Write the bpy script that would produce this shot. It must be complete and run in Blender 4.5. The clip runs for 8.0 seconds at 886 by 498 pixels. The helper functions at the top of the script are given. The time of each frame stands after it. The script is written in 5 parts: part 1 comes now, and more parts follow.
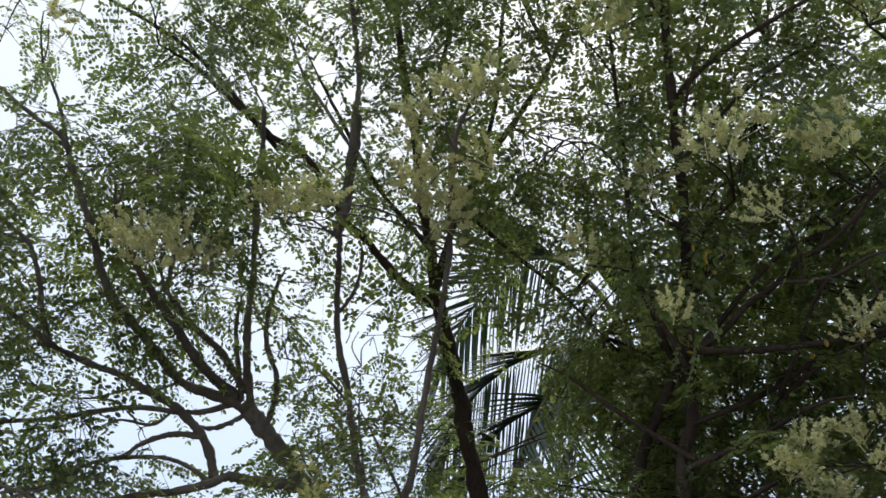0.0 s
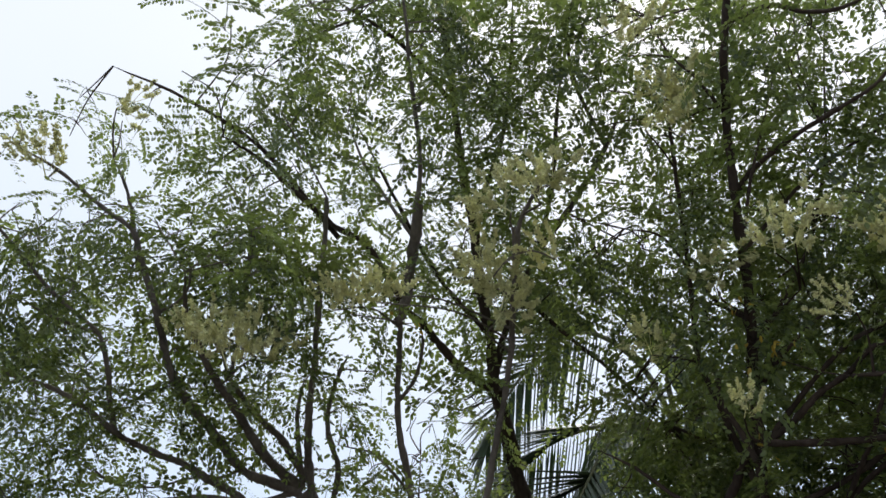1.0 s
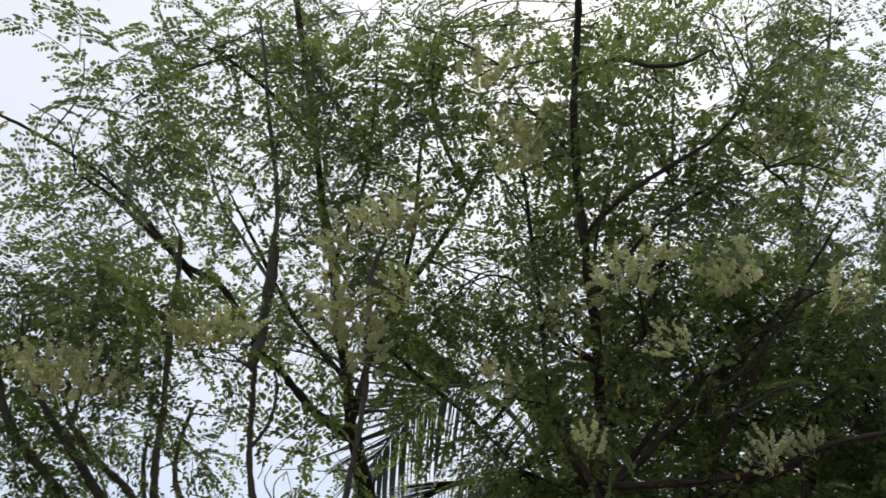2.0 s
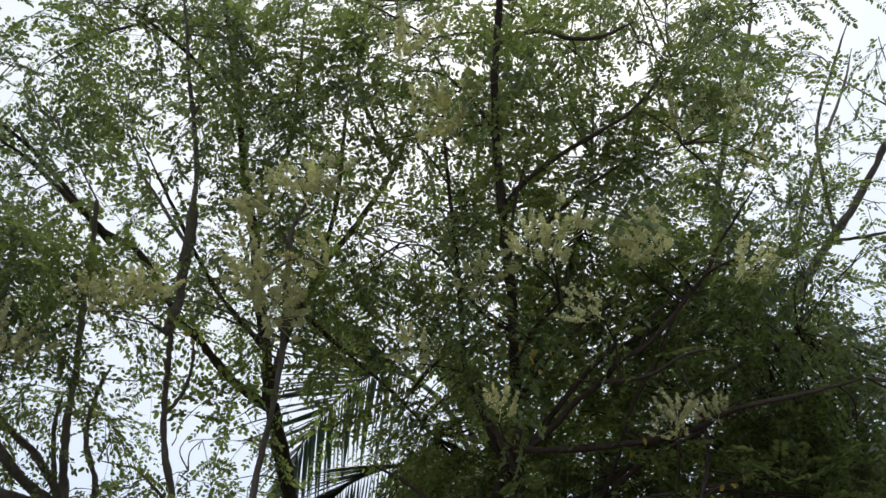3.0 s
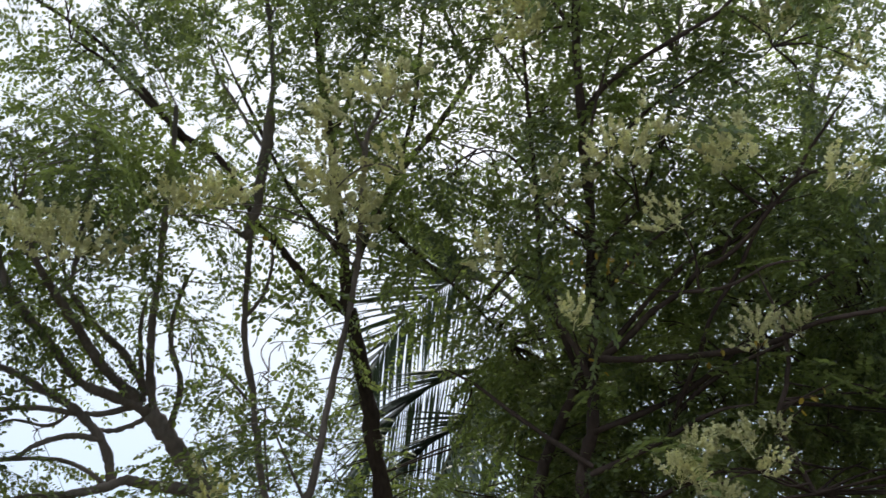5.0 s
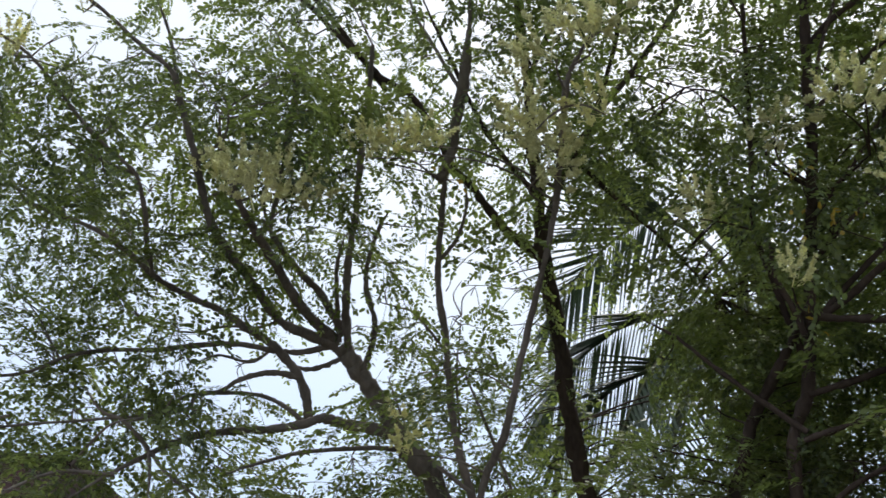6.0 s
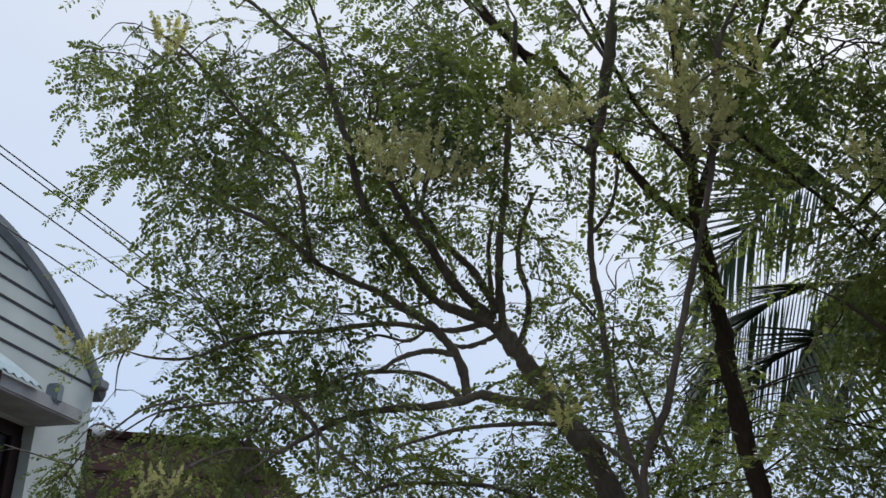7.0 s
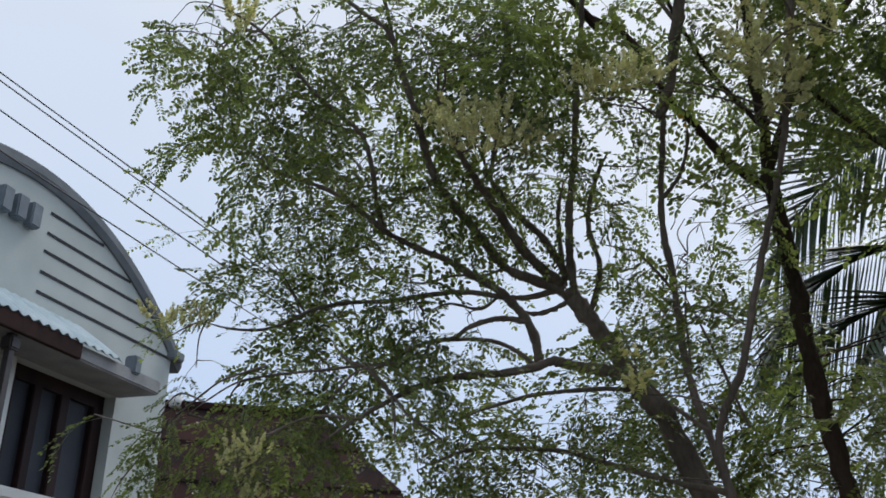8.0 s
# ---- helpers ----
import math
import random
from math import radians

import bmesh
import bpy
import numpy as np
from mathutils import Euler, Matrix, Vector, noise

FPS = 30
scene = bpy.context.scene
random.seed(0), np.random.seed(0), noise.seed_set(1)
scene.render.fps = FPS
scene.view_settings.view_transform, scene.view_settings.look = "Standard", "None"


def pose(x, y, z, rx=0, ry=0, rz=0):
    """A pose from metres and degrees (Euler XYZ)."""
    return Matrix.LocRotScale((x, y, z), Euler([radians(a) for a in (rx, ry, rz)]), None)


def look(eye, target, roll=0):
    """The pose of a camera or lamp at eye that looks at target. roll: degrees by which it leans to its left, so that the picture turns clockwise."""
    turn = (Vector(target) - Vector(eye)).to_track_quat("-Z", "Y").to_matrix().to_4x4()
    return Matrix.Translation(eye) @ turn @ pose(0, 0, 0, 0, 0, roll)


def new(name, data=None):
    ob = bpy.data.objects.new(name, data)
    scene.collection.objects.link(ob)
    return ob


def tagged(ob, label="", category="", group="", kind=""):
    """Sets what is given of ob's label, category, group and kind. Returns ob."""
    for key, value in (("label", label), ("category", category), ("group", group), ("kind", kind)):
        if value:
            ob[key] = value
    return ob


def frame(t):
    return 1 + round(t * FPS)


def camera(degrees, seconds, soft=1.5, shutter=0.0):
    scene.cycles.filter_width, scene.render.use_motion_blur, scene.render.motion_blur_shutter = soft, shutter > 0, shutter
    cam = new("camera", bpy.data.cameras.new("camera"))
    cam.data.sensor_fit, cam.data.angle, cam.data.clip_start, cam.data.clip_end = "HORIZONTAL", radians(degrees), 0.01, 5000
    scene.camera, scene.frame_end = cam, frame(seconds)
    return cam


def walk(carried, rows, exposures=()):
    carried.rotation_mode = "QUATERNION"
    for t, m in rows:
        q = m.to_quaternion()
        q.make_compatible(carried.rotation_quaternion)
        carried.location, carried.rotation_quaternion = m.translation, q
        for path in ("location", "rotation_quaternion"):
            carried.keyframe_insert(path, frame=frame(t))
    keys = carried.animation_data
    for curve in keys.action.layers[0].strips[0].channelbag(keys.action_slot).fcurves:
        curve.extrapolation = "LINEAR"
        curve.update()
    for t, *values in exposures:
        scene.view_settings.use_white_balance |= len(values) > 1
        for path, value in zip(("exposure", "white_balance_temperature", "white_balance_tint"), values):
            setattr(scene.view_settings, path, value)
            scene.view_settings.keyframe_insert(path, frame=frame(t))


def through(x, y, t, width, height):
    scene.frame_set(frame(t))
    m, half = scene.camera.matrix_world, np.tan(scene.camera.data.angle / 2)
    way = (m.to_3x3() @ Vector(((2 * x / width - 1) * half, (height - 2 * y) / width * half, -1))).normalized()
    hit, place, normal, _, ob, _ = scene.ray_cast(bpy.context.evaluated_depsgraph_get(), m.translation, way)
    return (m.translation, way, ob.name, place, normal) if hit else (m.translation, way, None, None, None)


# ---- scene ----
cam = camera(48, 8.0, soft=1.5, shutter=0.2)
# seconds, eye, then degrees: turn to the left, tilt up, lean
ROWS = [
    (0, -0.000, -0.000, 1.600, 0.00, 28.00, -7.00),
    (0.5, -0.092, -0.044, 1.663, -0.20, 28.75, -7.21),
    (1, -0.087, -0.060, 1.655, 1.51, 32.08, -6.53),
    (1.5, -0.068, -0.053, 1.645, -1.13, 33.72, -7.54),
    (2, 0.013, -0.024, 1.611, -6.53, 34.42, -10.03),
    (2.2, 0.002, 0.008, 1.593, -8.43, 34.53, -10.76),
    (3.3, 0.077, 0.010, 1.522, -10.69, 32.94, -11.19),
    (3.5, 0.081, 0.009, 1.525, -10.36, 32.59, -10.86),
    (4, 0.084, 0.024, 1.529, -10.49, 30.87, -10.70),
    (4.2, 0.078, 0.022, 1.519, -9.70, 30.40, -10.97),
    (5.3, 0.085, 0.056, 1.569, -0.40, 28.02, -4.73),
    (5.5, 0.072, 0.091, 1.595, 2.67, 27.15, -3.07),
    (6, 0.034, 0.114, 1.615, 7.78, 26.11, -0.93),
    (6.5, 0.024, 0.113, 1.612, 13.05, 26.40, 0.05),
    (7, 0.003, 0.113, 1.602, 16.83, 25.02, 0.66),
    (7.5, 0.002, 0.097, 1.597, 18.05, 25.16, 0.84),
    (8, -0.009, 0.084, 1.590, 20.83, 23.18, 1.16),
]
walk(cam, [(t, pose(x, y, z, 0, 0, yaw) @ pose(0, 0, 0, 90 + pitch) @ pose(0, 0, 0, 0, 0, roll)) for t, x, y, z, yaw, pitch, roll in ROWS],
     exposures=((0.0, 0.33), (0.5, 0.31), (1.0, 0.23), (2.0, 0.09), (3.5, 0.24), (4.2, 0.27), (5.5, 0.43), (6.0, 0.39), (6.5, 0.19), (7.0, 0.01), (8.0, -0.01)))

# ---- light ----
world = bpy.data.worlds.new("sky")
scene.world = world
world.use_nodes = True
wn, wl = world.node_tree.nodes, world.node_tree.links
wn.clear()
w_out, w_bg = wn.new("ShaderNodeOutputWorld"), wn.new("ShaderNodeBackground")
sky = wn.new("ShaderNodeTexSky")
sky.sky_type, sky.sun_disc = "NISHITA", False
sky.sun_elevation, sky.sun_rotation = radians(48), radians(20)
sky.air_density, sky.dust_density = 1.0, 4.0
w_map, w_noise = wn.new("ShaderNodeTexCoord"), wn.new("ShaderNodeTexNoise")
w_noise.inputs["Scale"].default_value, w_noise.inputs["Detail"].default_value = 1.6, 4
w_ramp = wn.new("ShaderNodeValToRGB")
w_ramp.color_ramp.elements[0].position, w_ramp.color_ramp.elements[0].color = 0.29, (5.8, 7.15, 9.5, 1)
w_ramp.color_ramp.elements[1].position, w_ramp.color_ramp.elements[1].color = 0.72, (8.1, 8.65, 9.6, 1)
w_mix = wn.new("ShaderNodeMix")
w_mix.data_type = "RGBA"
w_mix.inputs[0].default_value = 0.9
wl.new(w_map.outputs["Generated"], w_noise.inputs["Vector"])
w_sep, w_add = wn.new("ShaderNodeSeparateXYZ"), wn.new("ShaderNodeMath")
w_add.operation = "MULTIPLY_ADD"
w_add.inputs[1].default_value = 0.5
wl.new(w_map.outputs["Generated"], w_sep.inputs[0])
wl.new(w_noise.outputs["Fac"], w_add.inputs[0])
wl.new(w_sep.outputs["Z"], w_add.inputs[2])
w_sub = wn.new("ShaderNodeMath")
w_sub.operation = "SUBTRACT"
w_sub.inputs[1].default_value = 0.22
wl.new(w_add.outputs[0], w_sub.inputs[0])
wl.new(w_sub.outputs[0], w_ramp.inputs["Fac"])
wl.new(sky.outputs["Color"], w_mix.inputs[6])
wl.new(w_ramp.outputs["Color"], w_mix.inputs[7])
wl.new(w_mix.outputs[2], w_bg.inputs["Color"])
w_bg.inputs["Strength"].default_value = 0.1
wl.new(w_bg.outputs["Background"], w_out.inputs["Surface"])

sun = new("sun", bpy.data.lights.new("sun", "SUN"))
sun.data.energy, sun.data.angle, sun.data.color = 1.3, radians(14), (1.0, 0.97, 0.91)
sun.matrix_basis = look((3, 8, 12), (0, 0, 0))


# ---- materials ----
def material(name, dark, light, scale=8.0, rough=0.7, bump=0.2, fine=60.0, random=0.0, stretch=(1, 1, 1), metal=0.0, through=0.0, through_colour=None, gloss=0.5, span=(0.42, 0.98), tinge=None):
    """Colour that varies at two scales, fine relief, and, for leaves, light that shines through."""
    mat = bpy.data.materials.new(name)
    mat.use_nodes = True
    n, l = mat.node_tree.nodes, mat.node_tree.links
    b = n["Principled BSDF"]
    co, mp = n.new("ShaderNodeTexCoord"), n.new("ShaderNodeMapping")
    mp.inputs["Scale"].default_value = stretch
    l.new(co.outputs["Object"], mp.inputs["Vector"])
    big, small = n.new("ShaderNodeTexNoise"), n.new("ShaderNodeTexNoise")
    big.inputs["Scale"].default_value, big.inputs["Detail"].default_value = scale, 6
    small.inputs["Scale"].default_value, small.inputs["Detail"].default_value = fine, 3
    l.new(mp.outputs["Vector"], big.inputs["Vector"])
    l.new(mp.outputs["Vector"], small.inputs["Vector"])
    add = n.new("ShaderNodeMath")
    add.operation = "MULTIPLY_ADD"
    l.new(small.outputs["Fac"], add.inputs[0])
    add.inputs[1].default_value = 0.4
    l.new(big.outputs["Fac"], add.inputs[2])
    last = add.outputs[0]
    if random:
        info, geo, mad = n.new("ShaderNodeObjectInfo"), n.new("ShaderNodeNewGeometry"), n.new("ShaderNodeMath")
        both = n.new("ShaderNodeMath")
        both.operation = "ADD"
        l.new(info.outputs["Random"], both.inputs[0])
        l.new(geo.outputs["Random Per Island"], both.inputs[1])
        mad.operation = "MULTIPLY_ADD"
        l.new(both.outputs[0], mad.inputs[0])
        mad.inputs[1].default_value = random
        l.new(last, mad.inputs[2])
        shift = n.new("ShaderNodeMath")
        shift.operation = "SUBTRACT"
        l.new(mad.outputs[0], shift.inputs[0])
        shift.inputs[1].default_value = random
        last = shift.outputs[0]
    ramp = n.new("ShaderNodeValToRGB")
    ramp.color_ramp.elements[0].position, ramp.color_ramp.elements[0].color = span[0], (*dark, 1)
    ramp.color_ramp.elements[1].position, ramp.color_ramp.elements[1].color = span[1], (*light, 1)
    l.new(last, ramp.inputs["Fac"])
    colour = ramp.outputs["Color"]
    if tinge:
        patch, share, blend = n.new("ShaderNodeTexNoise"), n.new("ShaderNodeMapRange"), n.new("ShaderNodeMix")
        patch.inputs["Scale"].default_value, patch.inputs["Detail"].default_value = 3.7, 2
        share.inputs["From Min"].default_value, share.inputs["From Max"].default_value = 0.44, 0.66
        share.inputs["To Max"].default_value = 0.6
        blend.data_type = "RGBA"
        blend.inputs[7].default_value = (*tinge, 1)
        l.new(mp.outputs["Vector"], patch.inputs["Vector"])
        l.new(patch.outputs["Fac"], share.inputs["Value"])
        l.new(share.outputs["Result"], blend.inputs[0])
        l.new(colour, blend.inputs[6])
        colour = blend.outputs[2]
    l.new(colour, b.inputs["Base Color"])
    b.inputs["Roughness"].default_value, b.inputs["Metallic"].default_value = rough, metal
    b.inputs["Specular IOR Level"].default_value = gloss
    if bump:
        bp = n.new("ShaderNodeBump")
        bp.inputs["Strength"].default_value, bp.inputs["Distance"].default_value = bump, 0.01
        l.new(add.outputs[0], bp.inputs["Height"])
        l.new(bp.outputs["Normal"], b.inputs["Normal"])
    if through:
        tr, mx = n.new("ShaderNodeBsdfTranslucent"), n.new("ShaderNodeMixShader")
        tint = n.new("ShaderNodeValToRGB")
        tint.color_ramp.elements[0].position, tint.color_ramp.elements[0].color = span[0], (*[0.55 * c for c in through_colour], 1)
        tint.color_ramp.elements[1].position, tint.color_ramp.elements[1].color = span[1], (*[1.7 * c for c in through_colour], 1)
        l.new(last, tint.inputs["Fac"])
        glow = tint.outputs["Color"]
        if tinge:
            warm = n.new("ShaderNodeMix")
            warm.data_type = "RGBA"
            warm.inputs[7].default_value = (*[1.5 * c for c in tinge], 1)
            l.new(share.outputs["Result"], warm.inputs[0])
            l.new(glow, warm.inputs[6])
            glow = warm.outputs[2]
        l.new(glow, tr.inputs["Color"])
        mx.inputs["Fac"].default_value = through
        l.new(b.outputs["BSDF"], mx.inputs[1])
        l.new(tr.outputs["BSDF"], mx.inputs[2])
        l.new(mx.outputs["Shader"], n["Material Output"].inputs["Surface"])
    return mat


LEAF = material("moringa_leaf", (0.022, 0.042, 0.031), (0.19, 0.255, 0.085), 2.4, 0.4, 0.0, 40, 0.2, through=0.44, through_colour=(0.285, 0.365, 0.078), gloss=0.7, span=(0.54, 0.90),
                tinge=(0.145, 0.16, 0.05))
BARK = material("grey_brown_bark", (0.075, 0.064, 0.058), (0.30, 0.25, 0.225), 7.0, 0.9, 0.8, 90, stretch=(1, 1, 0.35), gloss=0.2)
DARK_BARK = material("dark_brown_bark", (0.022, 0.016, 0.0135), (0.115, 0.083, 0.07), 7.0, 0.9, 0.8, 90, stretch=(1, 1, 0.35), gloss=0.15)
PETAL = material("cream_petal", (0.78, 0.76, 0.40), (0.91, 0.89, 0.62), 20, 0.6, 0.0, 90, 0.3, through=0.45, through_colour=(0.74, 0.72, 0.37))
YELLOW = material("yellowed_leaf", (0.40, 0.27, 0.03), (0.55, 0.42, 0.07), 20, 0.5, 0.0, 90, 0.2, through=0.3, through_colour=(0.5, 0.3, 0.02))
BLADE = material("palm_blade", (0.028, 0.046, 0.026), (0.07, 0.10, 0.052), 3.0, 0.35, 0.0, 30, 0.15, through=0.1, through_colour=(0.08, 0.13, 0.03))
RIB = material("palm_rib", (0.06, 0.065, 0.025), (0.13, 0.13, 0.055), 6, 0.5, 0.2, 60)
PALM_BARK = material("palm_bark", (0.09, 0.075, 0.06), (0.24, 0.21, 0.17), 5, 0.9, 0.8, 40, stretch=(1, 1, 3))
PLASTER = material("pale_green_plaster", (0.38, 0.43, 0.42), (0.53, 0.57, 0.55), 1.6, 0.85, 0.15, 70)
WHITE = material("white_paint", (0.6, 0.62, 0.6), (0.78, 0.79, 0.77), 3, 0.7, 0.1, 70)
GREY_TRIM = material("grey_painted_trim", (0.11, 0.128, 0.142), (0.20, 0.22, 0.24), 4, 0.8, 0.2, 60)
CONCRETE = material("grey_concrete", (0.22, 0.225, 0.23), (0.38, 0.38, 0.385), 3, 0.9, 0.2, 60, gloss=0.2)
SLATE = material("blue_grey_paint", (0.12, 0.15, 0.18), (0.20, 0.235, 0.265), 6, 0.7, 0.15, 60)
GROOVE_SHADE = material("groove_shade", (0.03, 0.033, 0.037), (0.06, 0.063, 0.07), 6, 0.9, 0.1, 60, gloss=0.12)
SHEET = material("weathered_blue_sheet", (0.26, 0.36, 0.42), (0.45, 0.54, 0.58), 3, 0.7, 0.2, 50)
RUST = material("rusty_brown_metal", (0.02, 0.012, 0.012), (0.052, 0.027, 0.022), 5, 0.8, 0.3, 60, gloss=0.12)
BROWN_WOOD = material("dark_brown_wood", (0.012, 0.007, 0.007), (0.034, 0.018, 0.017), 5, 0.5, 0.3, 60, stretch=(1, 1, 0.2), gloss=0.12)
ROOF_TILE = material("dark_brown_roof", (0.010, 0.0075, 0.008), (0.055, 0.024, 0.021), 1.5, 0.95, 0.3, 40, 0.15, gloss=0.12)
EARTH = material("dry_earth", (0.05, 0.04, 0.028), (0.15, 0.115, 0.08), 0.6, 0.95, 0.5, 20)
CABLE = material("black_cable", (0.02, 0.02, 0.022), (0.05, 0.05, 0.055), 5, 0.6, 0.0)
STEEL = material("dark_painted_steel", (0.03, 0.028, 0.03), (0.07, 0.06, 0.06), 8, 0.5, 0.1)
GLASS = material("grey_window_glass", (0.028, 0.032, 0.042), (0.05, 0.056, 0.068), 2, 0.4, 0.0, gloss=0.12)

def part(name, me, material, parent, label="", kind="", m=None):
    """One mesh object under a thing or a part."""
    ob = new(name, me)
    if not me.materials:
        me.materials.append(material)
    ob.parent = parent
    if m is not None:
        ob.matrix_basis = m
    return tagged(ob, label=label, kind=kind)


def thing(name, label, category, group="", at=(0, 0, 0), turn=0):
    ob = new(name)
    ob.matrix_basis = pose(*at, 0, 0, turn)
    return tagged(ob, label, category, group)


def from_bm(name, bm, smooth=False):
    me = bpy.data.meshes.new(name)
    bmesh.ops.recalc_face_normals(bm, faces=bm.faces)
    if smooth:
        for f in bm.faces:
            f.smooth = True
    bm.to_mesh(me)
    bm.free()
    return me


def quad_mesh(name, verts, quads, smooth=False):
    """A mesh from an (n, 3) and an (m, 4) array."""
    me = bpy.data.meshes.new(name)
    me.vertices.add(len(verts))
    me.vertices.foreach_set("co", np.asarray(verts, dtype=np.float32).ravel())
    me.loops.add(4 * len(quads))
    me.loops.foreach_set("vertex_index", np.asarray(quads, dtype=np.int32).ravel())
    me.polygons.add(len(quads))
    me.polygons.foreach_set("loop_start", np.arange(0, 4 * len(quads), 4, dtype=np.int32))
    if smooth:
        me.polygons.foreach_set("use_smooth", np.ones(len(quads), dtype=bool))
    me.update(calc_edges=True)
    me.validate()
    return me


class Pile:
    """Gathers vertices and quads of many small pieces."""

    def __init__(self):
        self.v, self.q, self.n = [], [], 0

    def add(self, v, q):
        self.v.append(np.asarray(v, dtype=float))
        self.q.append(np.asarray(q, dtype=int) + self.n)
        self.n += len(v)

    def arrays(self):
        return np.concatenate(self.v), np.concatenate(self.q)

    def mesh(self, name, smooth=False):
        return quad_mesh(name, *self.arrays(), smooth)


def spline(points, per=6):
    """A smooth line through the points (Catmull-Rom)."""
    p = np.asarray(points, dtype=float)
    p = np.vstack([2 * p[0] - p[1], p, 2 * p[-1] - p[-2]])
    out = []
    for i in range(1, len(p) - 2):
        for t in np.linspace(0, 1, per, endpoint=False):
            out.append(0.5 * (2 * p[i] + (p[i + 1] - p[i - 1]) * t + (2 * p[i - 1] - 5 * p[i] + 4 * p[i + 1] - p[i + 2]) * t ** 2
                              + (3 * p[i] - p[i - 1] - 3 * p[i + 1] + p[i + 2]) * t ** 3))
    return np.array(out + [p[-2]])


def tube(line, radii, sides=8):
    """Vertices and quads of a tube along a line, closed by its tapering ends."""
    line = np.asarray(line, dtype=float)
    ways = np.gradient(line, axis=0)
    ways /= np.linalg.norm(ways, axis=1)[:, None] + 1e-9
    ref = np.array([0.31, 0.87, 0.38])
    a = np.cross(ways, ref)
    a /= np.linalg.norm(a, axis=1)[:, None] + 1e-9
    b = np.cross(ways, a)
    ang = np.linspace(0, 2 * np.pi, sides, endpoint=False)
    rad = np.asarray(radii, dtype=float)
    rad = rad.reshape(len(line), -1) * np.ones((1, sides))
    v = line[:, None] + rad[:, :, None] * (np.cos(ang)[None, :, None] * a[:, None] + np.sin(ang)[None, :, None] * b[:, None])
    k, s = np.arange(len(line) - 1)[:, None] * sides, np.arange(sides)[None]
    q = np.stack([k + s, k + (s + 1) % sides, k + sides + (s + 1) % sides, k + sides + s], -1).reshape(-1, 4)
    return v.reshape(-1, 3), q


def box(bm, x0, x1, y0, y1, z0, z1, bevel=0.0):
    m = Matrix.Translation(((x0 + x1) / 2, (y0 + y1) / 2, (z0 + z1) / 2)) @ Matrix.Diagonal((abs(x1 - x0), abs(y1 - y0), abs(z1 - z0), 1))
    made = bmesh.ops.create_cube(bm, size=1, matrix=m)["verts"]
    if bevel:
        bmesh.ops.bevel(bm, geom=list({e for v in made for e in v.link_edges}), offset=bevel, segments=2, affect="EDGES")


def box_mesh(name, *sizes, bevel=0.0):
    bm = bmesh.new()
    box(bm, *sizes, bevel=bevel)
    return from_bm(name, bm)


def turned(way, up=(0, 0, 1), roll=0.0):
    """A rotation whose x axis goes along way."""
    x = Vector(way).normalized()
    y = Vector(up).cross(x)
    y = y.normalized() if y.length > 1e-4 else Vector((0, 1, 0))
    z = x.cross(y)
    return Matrix((x, y, z)).transposed() @ Matrix.Rotation(roll, 3, "X")


# ---- moringa trees ----
RNG = np.random.default_rng(7)


def leaflet(length, wide, fold):
    """A small oval leaflet along x, folded a little along its midrib."""
    v = np.array([(0, 0, 0), (length, 0, 0), (0.3 * length, wide, fold), (0.78 * length, 0.8 * wide, fold),
                  (0.3 * length, -wide, fold), (0.78 * length, -0.8 * wide, fold)])
    return v, np.array([(0, 1, 3, 2), (0, 4, 5, 1)])


def compound_leaf(seed, length):
    """A drooping, twice feathered leaf along x: midrib, side ribs and their leaflets."""
    rng = np.random.default_rng(seed)
    pile = Pile()
    s = np.linspace(0, 1, 7)
    bend = rng.uniform(-0.05, 0.05)
    rib = np.stack([length * s * (1 - 0.06 * s), length * bend * s ** 2, -length * rng.uniform(0.15, 0.5) * s ** 2], 1)
    pile.add(*tube(rib, 0.0017 * (1 - 0.75 * s), 4))

    def side_rib(start, way, reach):
        u = np.linspace(0, 1, 4)
        line = start + way * (reach * u)[:, None] + np.array([0, 0, -1]) * (0.36 * reach * u ** 2)[:, None]
        pile.add(*tube(line, 0.0008 * (1 - 0.6 * u), 3))
        count = max(3, int(reach / 0.0108))
        out = np.array([-way[1], way[0], 0])
        out /= np.linalg.norm(out) + 1e-9
        for i in range(1, count + 1):
            w = i / count
            foot = start + way * reach * w + np.array([0, 0, -1]) * (0.36 * reach * w * w)
            for sign in (1, -1, 0) if i == count else (1, -1):
                if rng.random() < 0.11:
                    continue
                head = (way * 0.45 + sign * out * 0.9 if sign else way) + rng.normal(0, 0.15, 3) + np.array([0, 0, -0.2])
                turn = np.array(turned(head, roll=rng.normal(0, 0.42)))
                size = rng.uniform(0.0165, 0.0265) * (0.9 + 0.2 * (sign == 0))
                v, q = leaflet(size, size * rng.uniform(0.23, 0.3), size * 0.05)
                v[:, 0] += 0.003
                pile.add(v @ turn.T + foot, q)

    pairs = rng.integers(3, 5)
    for i in range(pairs):
        w = 0.25 + 0.62 * (i + rng.uniform(-0.2, 0.2)) / (pairs - 1)
        foot = np.array([np.interp(w, s, rib[:, k]) for k in range(3)])
        for sign in (1, -1):
            way = np.array([0.55 + 0.25 * w, sign * (0.9 - 0.25 * w), -0.08 + rng.normal(0, 0.26)])
            side_rib(foot, way / np.linalg.norm(way), length * (0.46 - 0.25 * abs(w - 0.45)) * rng.uniform(0.75, 1.15))
    way = rib[-1] - rib[-2]
    side_rib(rib[-1], way / np.linalg.norm(way), 0.34 * length)
    return pile.arrays()


